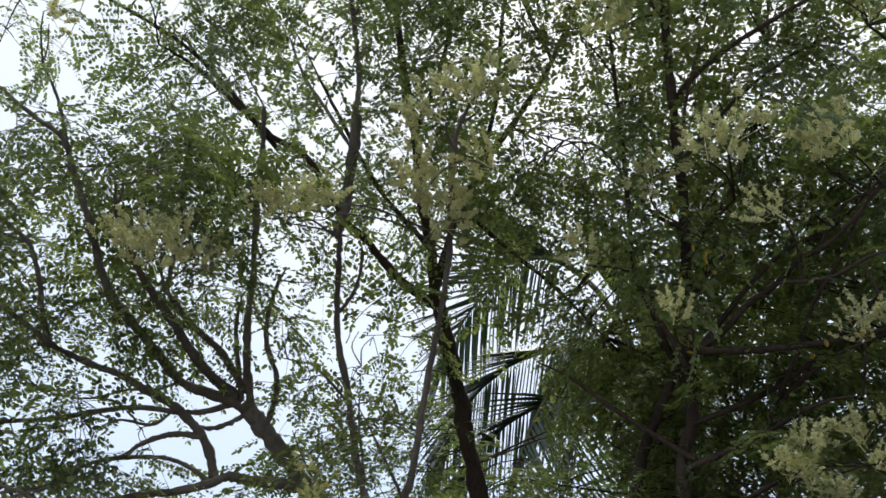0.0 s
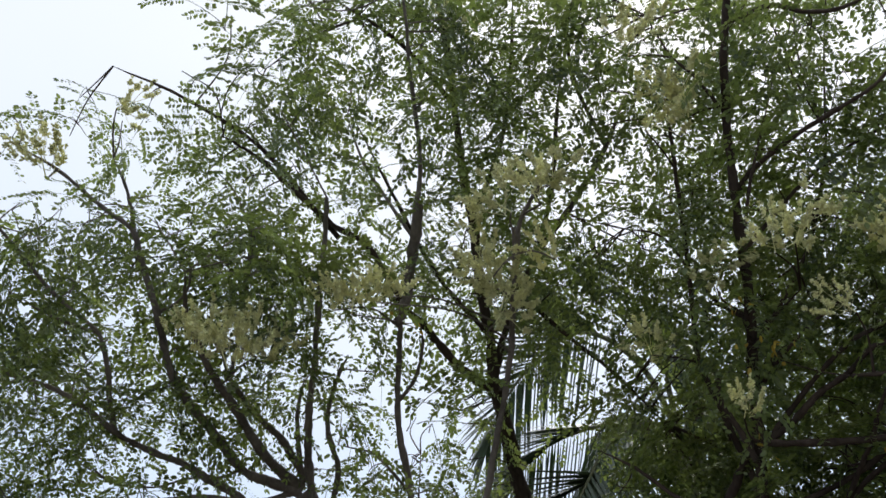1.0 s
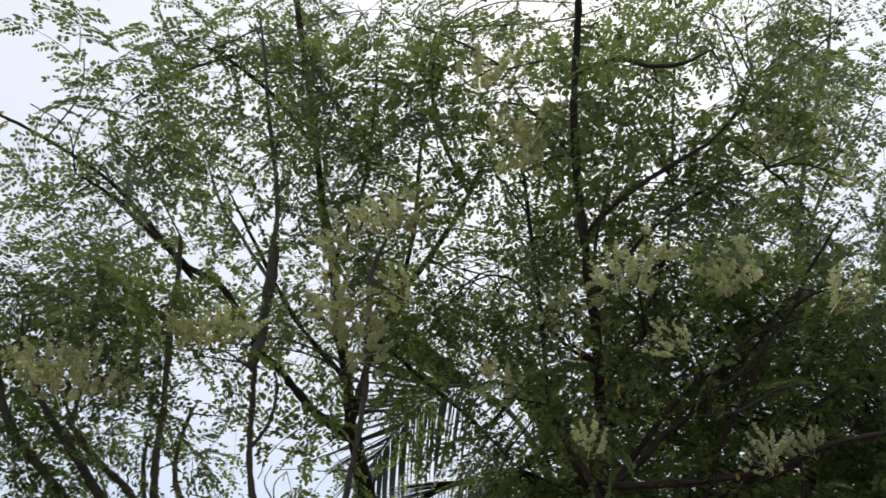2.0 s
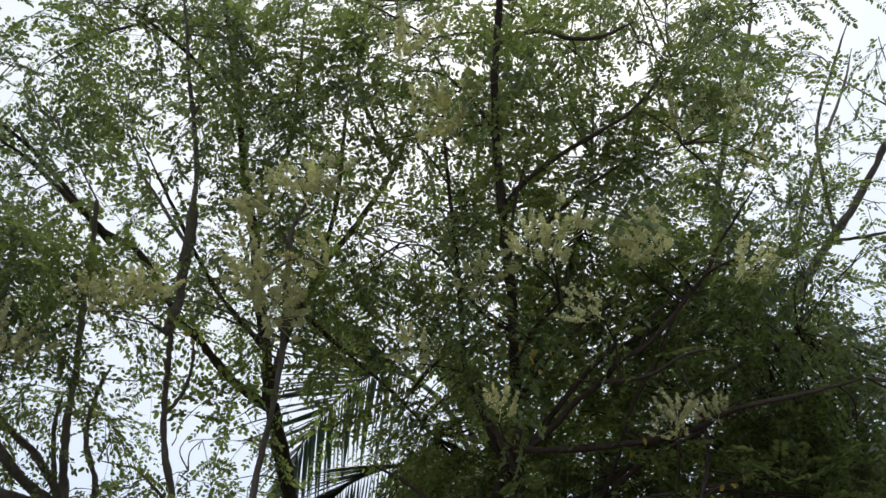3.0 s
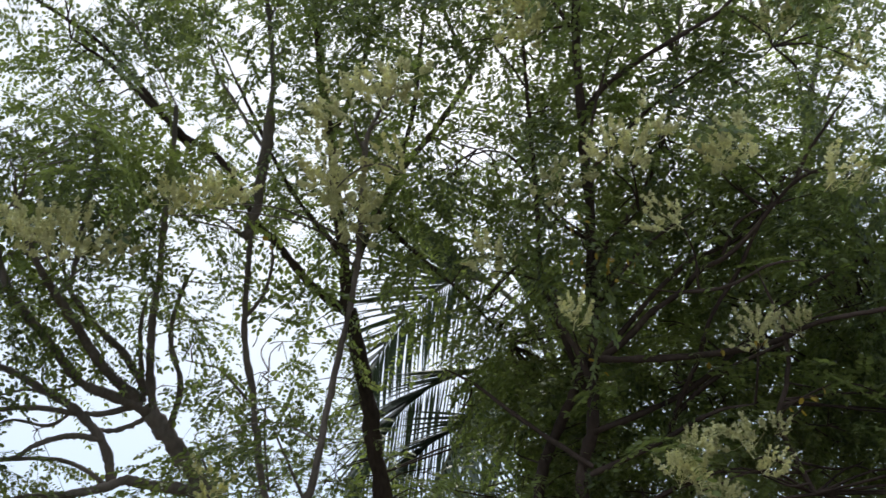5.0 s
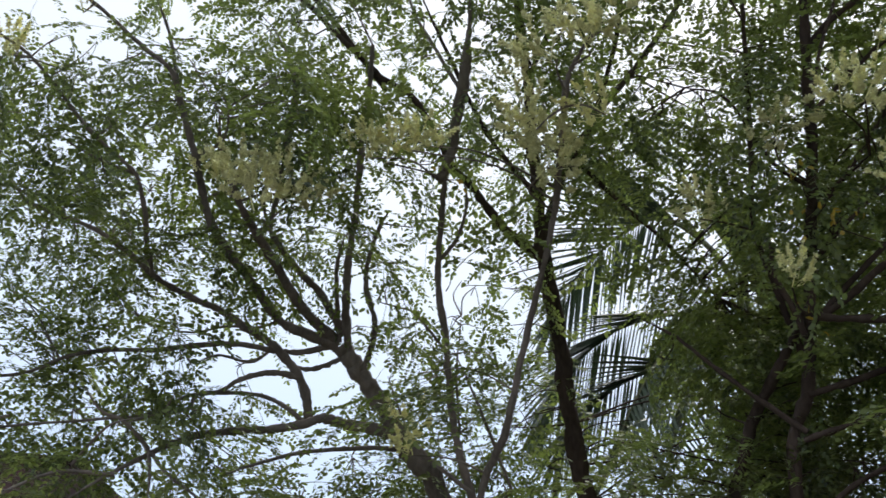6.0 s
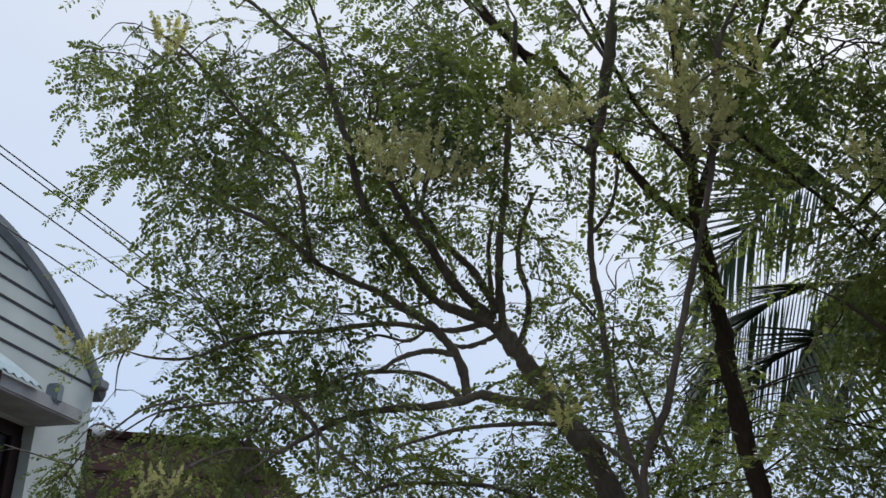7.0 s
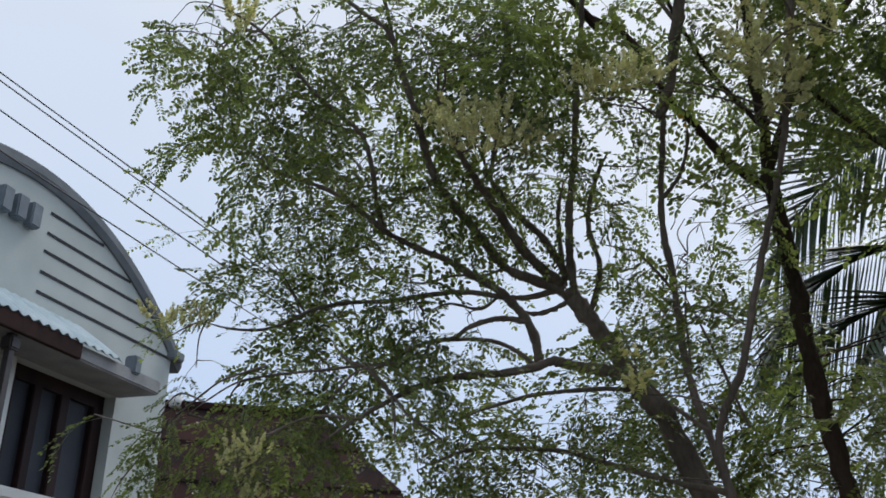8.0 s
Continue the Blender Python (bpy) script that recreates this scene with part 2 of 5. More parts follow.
LEAF_KINDS = [compound_leaf(i, 0.22 + 0.018 * i) for i in range(10)]
LEAF_MESHES = [quad_mesh("leaf", *k) for k in LEAF_KINDS]
trees = []


class Tree:
    """One tree: its limbs, twigs, leaves and flowers, under one empty at its foot."""

    def __init__(self, name, label, foot, category="tree", group="", bark=BARK):
        self.bark = bark
        self.ob = thing(name, label, category, group, at=foot)
        self.foot = np.array(foot, dtype=float)
        self.twigs, self.rest, self.leaves, self.samples = Pile(), Pile(), [], []
        trees.append(self)

    def limb(self, r0, r1, *points, name="limb", label=""):
        line = spline(points, 7)
        n = len(line)
        side = 10 if r0 > 0.02 else 7
        wob = 1 + 0.07 * RNG.normal(size=(n, side)) + 0.09 * RNG.normal(size=(n, 1))
        rad = np.interp(np.linspace(0, 1, n), (0, 1), (r0, r1))[:, None] * wob
        if name == "limb":
            rad[-6:] *= np.linspace(0.9, 0.35, 6)[:, None]
        line = line + RNG.normal(0, 0.12 * r1, (n, 3))
        v, q = tube(line, rad, side)
        part(name, quad_mesh(name, v - self.foot, q, True), self.bark, self.ob, label)
        self.samples += [(p, r) for p, r in zip(line, rad[:, 0])]

    def near(self, p):
        pts = np.array([s[0] for s in self.samples])
        d = np.linalg.norm(pts - p, axis=1) + 0.5 * np.maximum(0, pts[:, 2] - p[2])
        i = int(d.argmin())
        return d[i], pts[i]

    def twig(self, a, b, r):
        mid = (a + b) / 2 + RNG.normal(0, 0.06, 3) * np.linalg.norm(b - a) + np.array([0, 0, 0.04]) * np.linalg.norm(b - a)
        line = spline((a, mid, b), 4)
        self.twigs.add(*(lambda v, q: (v - self.foot, q))(*tube(line, np.linspace(r, 0.5 * r, len(line)), 5)))

    def leaf(self, base, way, scale=1.0):
        k = int(RNG.integers(len(LEAF_KINDS)))
        turn = np.array(turned(way, roll=RNG.normal(0, 0.3)))
        self.leaves.append((k, np.asarray(base), turn * scale))

    def finish(self, singles=300):
        """The leaves nearest to the lane become parts of their own, the others one mass."""
        self.leaves.sort(key=lambda l: l[1][1])
        for i, (k, base, turn) in enumerate(self.leaves):
            if i < singles:
                m = Matrix.Translation(base - self.foot) @ Matrix(turn.tolist()).to_4x4()
                part("leaf", LEAF_MESHES[k], LEAF, self.ob, m=m)
            else:
                v, q = LEAF_KINDS[k]
                self.rest.add(v @ turn.T + base - self.foot, q)
        if self.rest.n:
            part("foliage", self.rest.mesh("foliage"), LEAF, self.ob, kind="stuff")
        if self.twigs.n:
            part("twig", self.twigs.mesh("twig", True), self.bark, self.ob, kind="stuff")


def reseed(x, y, z):
    """Each tuft draws its own random numbers, so that none depends on the others."""
    global RNG
    RNG = np.random.default_rng(round(abs(x * 971 + y * 7919 + z * 104729) * 100))


def clump(x, y, z, count, spread=0.11, scale=1.0):
    """A tuft of leaves round a point, on a twig from the nearest limb."""
    reseed(x, y, z)
    p = np.array((x, y, z))
    tree = min(trees, key=lambda t: t.near(p)[0])
    reach, start = tree.near(p)
    if reach > 0.06:
        tree.twig(start, p, 0.0026 + 0.0022 * min(reach, 0.8))
    drift = (p - start) / (np.linalg.norm(p - start) + 0.2)
    for i in range(max(1, round(0.84 * count))):
        off = RNG.normal(0, 1, 3)
        off /= np.linalg.norm(off)
        way = off * np.array([1, 1, 0.45]) + 0.5 * drift + np.array([0, 0, -0.2])
        if RNG.random() < 0.2:
            way = way * 0.5 + np.array([0, 0, -1.1])
        way[2] = min(way[2], 0.4)
        base = p + off * spread * RNG.uniform(0.1, 0.6) - drift * 0.08
        tree.leaf(base, way, scale * RNG.uniform(0.78, 1.08))
        tree.twig(p - drift * 0.1, base, 0.0022)


def spray(tree, a, b, scale=1.0):
    """One leaf from a towards b, on a twig from the nearest limb."""
    a, b = np.array(a), np.array(b)
    start = tree.near(a)[1]
    tree.leaf(a, b - a, scale)
    tree.twig(start, a, 0.0022)


def raceme(pile, foot, way, length, rng):
    """A spike of cream buds and small open flowers."""
    u = np.linspace(0, 1, 4)
    pile.add(*tube(foot + way * (length * u)[:, None], 0.001 * (1 - 0.6 * u), 3))
    for i in range(int(length / 0.0036)):
        w = rng.uniform(0.12, 1)
        head = way * 0.8 + rng.normal(0, 0.6, 3)
        turn = np.array(turned(head, roll=rng.uniform(0, 6)))
        size = rng.uniform(0.012, 0.019) * (1.15 - 0.5 * w)
        at = foot + way * length * w
        if rng.random() < 0.5:
            s = np.array([0, 0.35, 0.8, 1.0])
            v, q = tube(np.stack([0.2 * size + size * s, 0 * s, 0 * s], 1), size * np.array([0.08, 0.26, 0.22, 0.03]), 5)
            pile.add(v @ turn.T + at, q)
        else:
            for k in range(5):
                v, q = leaflet(size * 0.95, size * 0.27, size * 0.1)
                lift = np.array(Matrix.Rotation(k * 1.2566, 3, "X") @ Matrix.Rotation(-0.9, 3, "Y"))
                pile.add((v @ lift.T + (0.3 * size, 0, 0)) @ turn.T + at, q)


def panicle_mesh(seed):
    rng = np.random.default_rng(90 + seed)
    pile = Pile()
    u = np.linspace(0, 1, 5)
    pile.add(*tube(np.stack([0.01 * u, 0.02 * u, 0.12 * u], 1), 0.0025 * (1 - 0.5 * u), 5))
    for i in range(12):
        a, h = i * 2.4, rng.uniform(0.0, 0.1)
        way = np.array([math.cos(a), math.sin(a), rng.uniform(0.1, 1.4)])
        way /= np.linalg.norm(way)
        foot = np.array([0.01, 0.02, h])
        mid = foot + way * rng.uniform(0.02, 0.09)
        pile.add(*tube(np.stack([foot, mid]), [0.0015, 0.001], 3))
        up = way * 0.6 + np.array([0, 0, 0.7])
        raceme(pile, mid, up / np.linalg.norm(up), rng.uniform(0.055, 0.10), rng)
    return pile.mesh("flower_panicle")


PANICLES = [panicle_mesh(i) for i in range(4)]


def flowers(x, y, z, size=1.0):
    """A cream panicle at a point, on its own twig."""
    reseed(x, y, z)
    p = np.array((x, y, z - 0.10))
    tree = min(trees, key=lambda t: t.near(p)[0])
    reach, start = tree.near(p)
    tree.twig(start, p, 0.004)
    m = Matrix.Translation(p - tree.foot) @ pose(0, 0, 0, RNG.uniform(-35, 35), RNG.uniform(-35, 35), RNG.uniform(0, 360)) @ Matrix.Scale(size, 4)
    part("flower_panicle", PANICLES[int(RNG.integers(4))], PETAL, tree.ob, "cream-white flower panicle", m=m)


SMALL_LEAF = quad_mesh("yellow_leaflet", *leaflet(0.021, 0.006, 0.002))


def yellow_leaf(x, y, z):
    """A few yellowed leaflets that still hang from a twig."""
    p = np.array((x, y, z))
    tree = min(trees, key=lambda t: t.near(p)[0])
    tree.twig(tree.near(p)[1], p, 0.0025)
    for i in range(2):
        m = Matrix.Translation(p + RNG.normal(0, 0.02, 3) - tree.foot) @ turned(RNG.normal(0, 0.5, 3) + np.array([0, 0, -0.8]), roll=RNG.uniform(0, 6)).to_4x4()
        part("yellow_leaflet", SMALL_LEAF, YELLOW, tree.ob, "yellowed leaflet", m=m)


# ---- coconut palm ----
def palm_leaflet(length, wide):
    """A long, narrow blade along x, folded along its midrib, with a thin point that hangs."""
    s = np.array([0, 0.12, 0.55, 0.85, 1.0])
    w = wide * np.array([0.35, 1, 0.85, 0.4, 0.03])
    x, z = length * s * (1 - 0.05 * s), -0.07 * length * s ** 2
    v, q = [], []
    for i in range(5):
        v += [(x[i], w[i], z[i] - 0.4 * w[i]), (x[i], 0, z[i]), (x[i], -w[i], z[i] - 0.4 * w[i])]
        if i:
            k = 3 * i
            q += [(k - 3, k - 2, k + 1, k), (k - 2, k - 1, k + 2, k + 1)]
    return np.array(v), np.array(q)


BLADES = [quad_mesh("leaflet", *palm_leaflet(0.86, w)) for w in (0.018, 0.021, 0.024)]


def frond(tree, points, r0=0.03, count=44, over=(1.0, -0.45, 0.1), under=(0.35, 0.3, -1.2), long=1.0, first=0.12):
    """A feathered palm frond along a line of points: its midrib, and each blade a part."""
    line = spline(points, 8)
    mid = part("frond", quad_mesh("frond", *(lambda v, q: (v - np.array(tree.matrix_basis.translation), q))(
        *tube(line, np.linspace(r0, 0.003, len(line)), 6)), True), RIB, tree, "arching frond with long narrow leaflets")
    ways = np.gradient(line, axis=0)
    foot = np.array(tree.matrix_basis.translation)
    for i in range(count):
        w = first + (0.98 - first) * i / count
        k = w * (len(line) - 1)
        p = np.array([np.interp(k, range(len(line)), line[:, c]) for c in range(3)])
        way = ways[int(k)] / np.linalg.norm(ways[int(k)])
        out = np.cross(way, (0, 0, 1))
        out /= np.linalg.norm(out) + 1e-9
        for sign in (1, -1):
            along, aside, up = under if sign > 0 else over
            head = way * along + out * aside + np.array([0, 0, up]) + RNG.normal(0, 0.035, 3)
            scale = long * (0.55 + 0.75 * math.sin(math.pi * min(1, w * 0.8 + 0.15))) * RNG.uniform(0.9, 1.08) * (0.72 if up < -1 else 1.0)
            m = Matrix.Translation(p - foot) @ turned(head, roll=RNG.normal(0, 0.15)).to_4x4() @ Matrix.Scale(scale, 4)
            part("leaflet", BLADES[i % 3], BLADE, mid, m=m)

# ---- ground ----
bm = bmesh.new()
bmesh.ops.create_grid(bm, x_segments=60, y_segments=60, size=1)
for v in bm.verts:
    far = max(abs(v.co.x), abs(v.co.y)) + 1e-6
    v.co *= (2500 * far ** 3 + 12 * far) / far
    v.co.z = 0.05 * noise.noise((v.co.x * 0.3, v.co.y * 0.3, 0)) - 0.03
tagged(part("ground", from_bm("ground", bm, True), EARTH, None), "bare brown earth of a yard under the trees", "ground", kind="structure")

# plain unseen walls, added behind and beside the lane to keep sky light off the leaves
tagged(part("sky_block_south", box_mesh("sky_block_south", -6, 5.4, -2.8, -2.6, -0.1, 5.6), PLASTER, None), "unseen plain pale wall added behind the camera to block sky light", "wall", kind="structure")
tagged(part("sky_block_east", box_mesh("sky_block_east", 5.2, 5.4, -2.6, 6.0, -0.1, 3.6), PLASTER, None), "unseen plain pale wall added on the right to block sky light", "wall", kind="structure")


# ---- house with the curved parapet ----
HOUSE_X, HOUSE_Y, HOUSE_TURN = -7.453, 10.134, -88.0
house = thing("house", "pale green plastered house with a curved grey parapet", "house", at=(HOUSE_X, HOUSE_Y, 0), turn=HOUSE_TURN)


def arch(s):
    return 3.525 + 0.69 * (1 - ((s - 1.5) / 1.6) ** 2)


# the front wall in its pieces round the window, and the curved gable on top
for x0, x1, z0, z1 in ((0, 0.52, 0, 3.12), (0.52, 2.5, 0, 2.38), (2.5, 3.0, 0, 3.12), (0, 3.0, 3.12, 3.45)):
    part("wall", box_mesh("wall", x0, x1, -0.2, 0, z0, z1), PLASTER, house)
bm = bmesh.new()
front = [bm.verts.new((x, 0, z)) for x, z in [(3.0, 3.45), (0, 3.45)] + [(x, arch(x) - 0.07) for x in np.linspace(0, 3.0, 25)]]
made = bmesh.ops.extrude_face_region(bm, geom=[bm.faces.new(front)])
bmesh.ops.translate(bm, vec=(0, -0.2, 0), verts=[g for g in made["geom"] if isinstance(g, bmesh.types.BMVert)])
part("gable", from_bm("gable", bm), PLASTER, house)
for x0, x1, y0, y1 in ((0, 0.2, -5, -0.2), (2.8, 3.0, -5, -0.2), (0.2, 2.8, -5, -4.8)):
    part("wall", box_mesh("wall", x0, x1, y0, y1, 0, 3.4), PLASTER, house)
part("roof", box_mesh("roof", -0.05, 3.05, -5.1, -0.2, 3.4, 3.5), GREY_TRIM, house)

# the coping along the curve, a moulded band proud of the wall
bm = bmesh.new()
s = np.linspace(-0.085, 3.085, 33)
profile = ((0.015, -0.10), (0.035, -0.06), (0.035, -0.01), (0.015, 0.005), (-0.24, 0.015), (-0.26, -0.03), (-0.22, -0.09))
rings = [[bm.verts.new((x, y, arch(x) + z)) for y, z in profile] for x in s]
for a, b in zip(rings, rings[1:]):
    for i in range(len(profile)):
        j = (i + 1) % len(profile)
        bm.faces.new((a[i], a[j], b[j], b[i]))
bm.faces.new(rings[0])
bm.faces.new(rings[-1][::-1])
part("coping", from_bm("coping", bm), GREY_TRIM, house, "curved grey coping band")
part("coping_end", box_mesh("coping_end", -0.06, 0.05, -0.2, 0.07, 3.50, 3.56, bevel=0.008), GREY_TRIM, house)

# course grooves: none is cut, dark strips paint the shade inside them
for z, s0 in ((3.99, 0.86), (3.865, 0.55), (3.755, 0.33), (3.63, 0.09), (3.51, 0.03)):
    part("groove_shade_strip", box_mesh("groove_shade_strip", s0, 1.355, -0.01, 0.004, z - 0.009, z + 0.009), GROOVE_SHADE, house)
for s0 in (1.475, 1.59, 1.705):
    part("wall_block", box_mesh("wall_block", s0, s0 + 0.082, 0, 0.06, 3.825, 3.965, bevel=0.008), SLATE, house, "blue-grey relief block")

# sunshade slab, sheet awning and its fascia
part("sunshade", box_mesh("sunshade", 0.50, 2.6, 0, 0.30, 3.115, 3.20, bevel=0.01), CONCRETE, house, "concrete sunshade slab over the window")
part("sunshade_block", box_mesh("sunshade_block", 0.74, 0.81, 0.24, 0.32, 3.17, 3.28, bevel=0.01), SLATE, house)
bm = bmesh.new()
xs, rows = np.linspace(0.95, 2.7, 141), ((0.01, 3.43), (0.18, 3.315), (0.34, 3.20))
wave = lambda x: 0.009 * math.sin(x * 2 * math.pi / 0.075)
top = [[bm.verts.new((x, y, z + wave(x))) for x in xs] for y, z in rows]
low = [[bm.verts.new((x, y, z + wave(x) - 0.006)) for x in xs] for y, z in rows]
for r in range(2):
    for i in range(140):
        bm.faces.new((top[r][i], top[r][i + 1], top[r + 1][i + 1], top[r + 1][i]))
        bm.faces.new((low[r][i], low[r + 1][i], low[r + 1][i + 1], low[r][i + 1]))
for i in range(140):
    bm.faces.new((top[2][i], top[2][i + 1], low[2][i + 1], low[2][i]))
part("awning_sheet", from_bm("awning_sheet", bm, True), SHEET, house, "corrugated pale blue awning sheet")
part("fascia", box_mesh("fascia", 1.30, 2.7, 0.305, 0.335, 3.105, 3.195, bevel=0.004), RUST, house, "rust-brown fascia under the awning")
bm = bmesh.new()
box(bm, 1.725, 1.76, 0.24, 0.275, 0, 3.13)
box(bm, 1.705, 1.78, 0.22, 0.295, 3.03, 3.10, bevel=0.01)
part("bracket_pole", from_bm("bracket_pole", bm), STEEL, house)

# window: brown frame, mullions and panes set back in the opening
win = part("window", box_mesh("window", 0.52, 2.5, -0.14, -0.08, 3.04, 3.12), BROWN_WOOD, house, "dark brown timber window with grey panes")
for s0, s1 in ((0.52, 0.62), (0.84, 0.92), (1.08, 1.15), (1.30, 1.38), (1.46, 1.54), (1.78, 1.86), (2.1, 2.18), (2.42, 2.5)):
    part("mullion", box_mesh("mullion", s0, s1, -0.15, -0.07, 2.44, 3.04, bevel=0.006), BROWN_WOOD, win)
for s0, s1 in ((0.62, 0.84), (0.92, 1.08), (1.15, 1.30), (1.54, 1.78), (1.86, 2.1), (2.18, 2.42)):
    part("pane", box_mesh("pane", s0, s1, -0.115, -0.109, 2.44, 3.04), GLASS, win)
part("window_post", box_mesh("window_post", 1.38, 1.46, -0.16, -0.01, 2.44, 3.12, bevel=0.005), WHITE, house)
part("window_sill", box_mesh("window_sill", 0.48, 2.54, -0.2, 0.04, 2.38, 2.44, bevel=0.008), WHITE, house)

# drawn at a little over half size; here brought to full size, its foot below the ground
for ob in house.children_recursive:
    ob.data.transform(Matrix.Translation((0, 0, -1.359)) @ Matrix.Scale(1.8571, 4))

# ---- dark roofed house behind ----
shed = thing("house", "neighbouring house with a dark red-brown sheet roof", "house", at=(-9.04, 17.32, 0), turn=32.0)
bm = bmesh.new()
box(bm, -1.7, 0.9, -1.7, 2.2, 0, 2.35)
part("wall", from_bm("wall", bm), PLASTER, shed)


def sheet(k, i, n=4):
    """The roof sheet of course k on slope i of the hip, lower and further out with k."""
    a, b = k / n, (k + 1.06) / n
    corner = lambda f, lift: [Vector((-1.9, -2.1 * f, 3.9 - 1.75 * f + lift)), Vector((1.25 * f, -2.1 * f, 3.9 - 1.75 * f + lift)),
                              Vector((1.25 * f, 2.6 * f, 3.9 - 1.75 * f + lift)), Vector((-1.9, 2.6 * f, 3.9 - 1.75 * f + lift))]
    hi, lo, un = corner(a, 0.0), corner(b, 0.035), corner(b, -0.01)
    bm = bmesh.new()
    v = [bm.verts.new(p) for p in (hi[i], hi[i + 1], lo[i + 1], lo[i], un[i], un[i + 1])]
    bm.faces.new((v[0], v[1], v[2], v[3]) if k or i != 1 else (v[0], v[2], v[3]))
    bm.faces.new((v[3], v[2], v[5], v[4]))
    return from_bm("roof_sheet", bm)


roof = part("roof", box_mesh("roof", -1.9, 0.03, -0.06, 0.06, 3.86, 3.95, bevel=0.02), ROOF_TILE, shed)
for k in range(4):
    for i in range(3):
        part("roof_sheet", sheet(k, i), ROOF_TILE, roof)

for ob in shed.children_recursive:
    ob.data.transform(Matrix.Translation((0, 0, -1.564)) @ Matrix.Scale(2.00, 4))
pot = tagged(part("white_pot", from_bm("white_pot", (lambda b: (bmesh.ops.create_cone(b, cap_ends=True, segments=16, radius1=0.1, radius2=0.14, depth=0.2), b)[1])(bmesh.new()), True), WHITE, None,
                  m=pose(-11.14, 15.41, 6.20)), "small white plastic pot on the dark roof's ridge", "pot")

# ---- overhead cables ----
for a, b, thick in (((-13.04, 11.58, 11.48), (-10.60, 15.04, 9.60), 0.014),
                 ((-13.08, 11.65, 11.36), (-10.74, 14.95, 9.58), 0.014),
                 ((-12.53, 11.31, 10.43), (-10.74, 13.84, 9.10), 0.014),
                 ((-5.68, 6.03, 5.26), (-6.26, 8.86, 5.60), 0.007)):
    a, b = np.array(a), np.array(b)
    k = np.linspace(-2.5, 5, 41)
    line = a + (b - a) * k[:, None] + np.array([0, 0, 0.012]) * ((k - 0.5) ** 2)[:, None]
    tagged(part("overhead_cable", quad_mesh("overhead_cable", *tube(line, np.full(41, thick), 6), True), CABLE, None),
           "thin black cable strung overhead beside the tree", "cable", "overhead cables")

# ---- trees ----

left_tree = Tree("moringa_tree", "spreading moringa with grey-brown bark, feathery leaves and cream flowers", (-0.25, 3.27, 0.0), group="yard trees")
left_tree.limb(0.0420, 0.0278, (-0.25, 3.27, -0.05), (-0.24, 3.36, 1.20), (-0.24, 3.38, 1.75), (-0.43, 3.33, 2.32), (-0.49, 3.28, 2.41), (-0.55, 3.23, 2.51), (-0.62, 3.17, 2.62), (-0.67, 3.13, 2.70), (-0.71, 3.10, 2.76), name="trunk")
left_tree.limb(0.0186, 0.0065, (-0.73, 3.10, 2.78), (-0.81, 2.96, 2.85), (-0.86, 2.81, 2.94), (-0.90, 2.70, 3.01), (-0.92, 2.61, 3.06), (-0.93, 2.47, 3.14), (-0.90, 2.35, 3.20))
left_tree.limb(0.0195, 0.0042, (-0.73, 3.10, 2.77), (-0.81, 3.04, 2.79), (-0.89, 2.97, 2.82), (-0.96, 2.88, 2.92), (-1.02, 2.80, 3.00), (-1.06, 2.72, 3.09), (-1.07, 2.61, 3.22), (-1.09, 2.50, 3.36), (-1.10, 2.43, 3.43), (-1.16, 2.37, 3.47), (-1.27, 2.24, 3.55), (-1.35, 2.15, 3.58))
left_tree.limb(0.0159, 0.0082, (-0.71, 3.10, 2.81), (-0.73, 3.06, 2.85), (-0.77, 2.99, 2.92), (-0.84, 2.92, 2.99), (-0.88, 2.85, 3.05), (-0.91, 2.80, 3.10))
left_tree.limb(0.0148, 0.0081, (-0.69, 3.10, 2.75), (-0.69, 3.05, 2.84), (-0.68, 3.00, 2.92), (-0.66, 2.94, 3.02), (-0.63, 2.89, 3.11), (-0.60, 2.80, 3.25), (-0.57, 2.73, 3.37), (-0.54, 2.66, 3.47), (-0.52, 2.60, 3.58), name="stem")
left_tree.limb(0.0093, 0.0065, (-0.72, 3.10, 2.78), (-0.72, 3.04, 2.91), (-0.71, 2.99, 3.01), (-0.68, 2.95, 3.09))
left_tree.limb(0.0110, 0.0063, (-0.65, 3.12, 2.68), (-0.61, 3.08, 2.75), (-0.59, 3.03, 2.82), (-0.61, 2.98, 2.92), (-0.59, 2.93, 3.00), (-0.55, 2.88, 3.07), (-0.51, 2.85, 3.12))
left_tree.limb(0.0175, 0.0035, (-0.83, 3.16, 2.53), (-0.83, 3.12, 2.60), (-0.85, 3.08, 2.67), (-0.88, 3.05, 2.71), (-0.93, 3.01, 2.76), (-1.00, 2.96, 2.80), (-1.06, 2.92, 2.84), (-1.14, 2.87, 2.87), (-1.24, 2.80, 2.92), (-1.32, 2.74, 2.99), (-1.38, 2.69, 3.03), (-1.45, 2.65, 3.06), (-1.53, 2.60, 3.08), (-1.58, 2.56, 3.10), (-1.60, 2.54, 3.13), (-1.65, 2.50, 3.15), (-1.73, 2.45, 3.14))
left_tree.limb(0.0202, 0.0040, (-0.54, 3.24, 2.49), (-0.61, 3.20, 2.51), (-0.71, 3.15, 2.52), (-0.77, 3.11, 2.53), (-0.82, 3.09, 2.51), (-0.91, 3.03, 2.48), (-1.04, 2.96, 2.46), (-1.12, 2.90, 2.43), (-1.19, 2.86, 2.39), (-1.25, 2.81, 2.34), (-1.31, 2.75, 2.28), (-1.37, 2.70, 2.22))
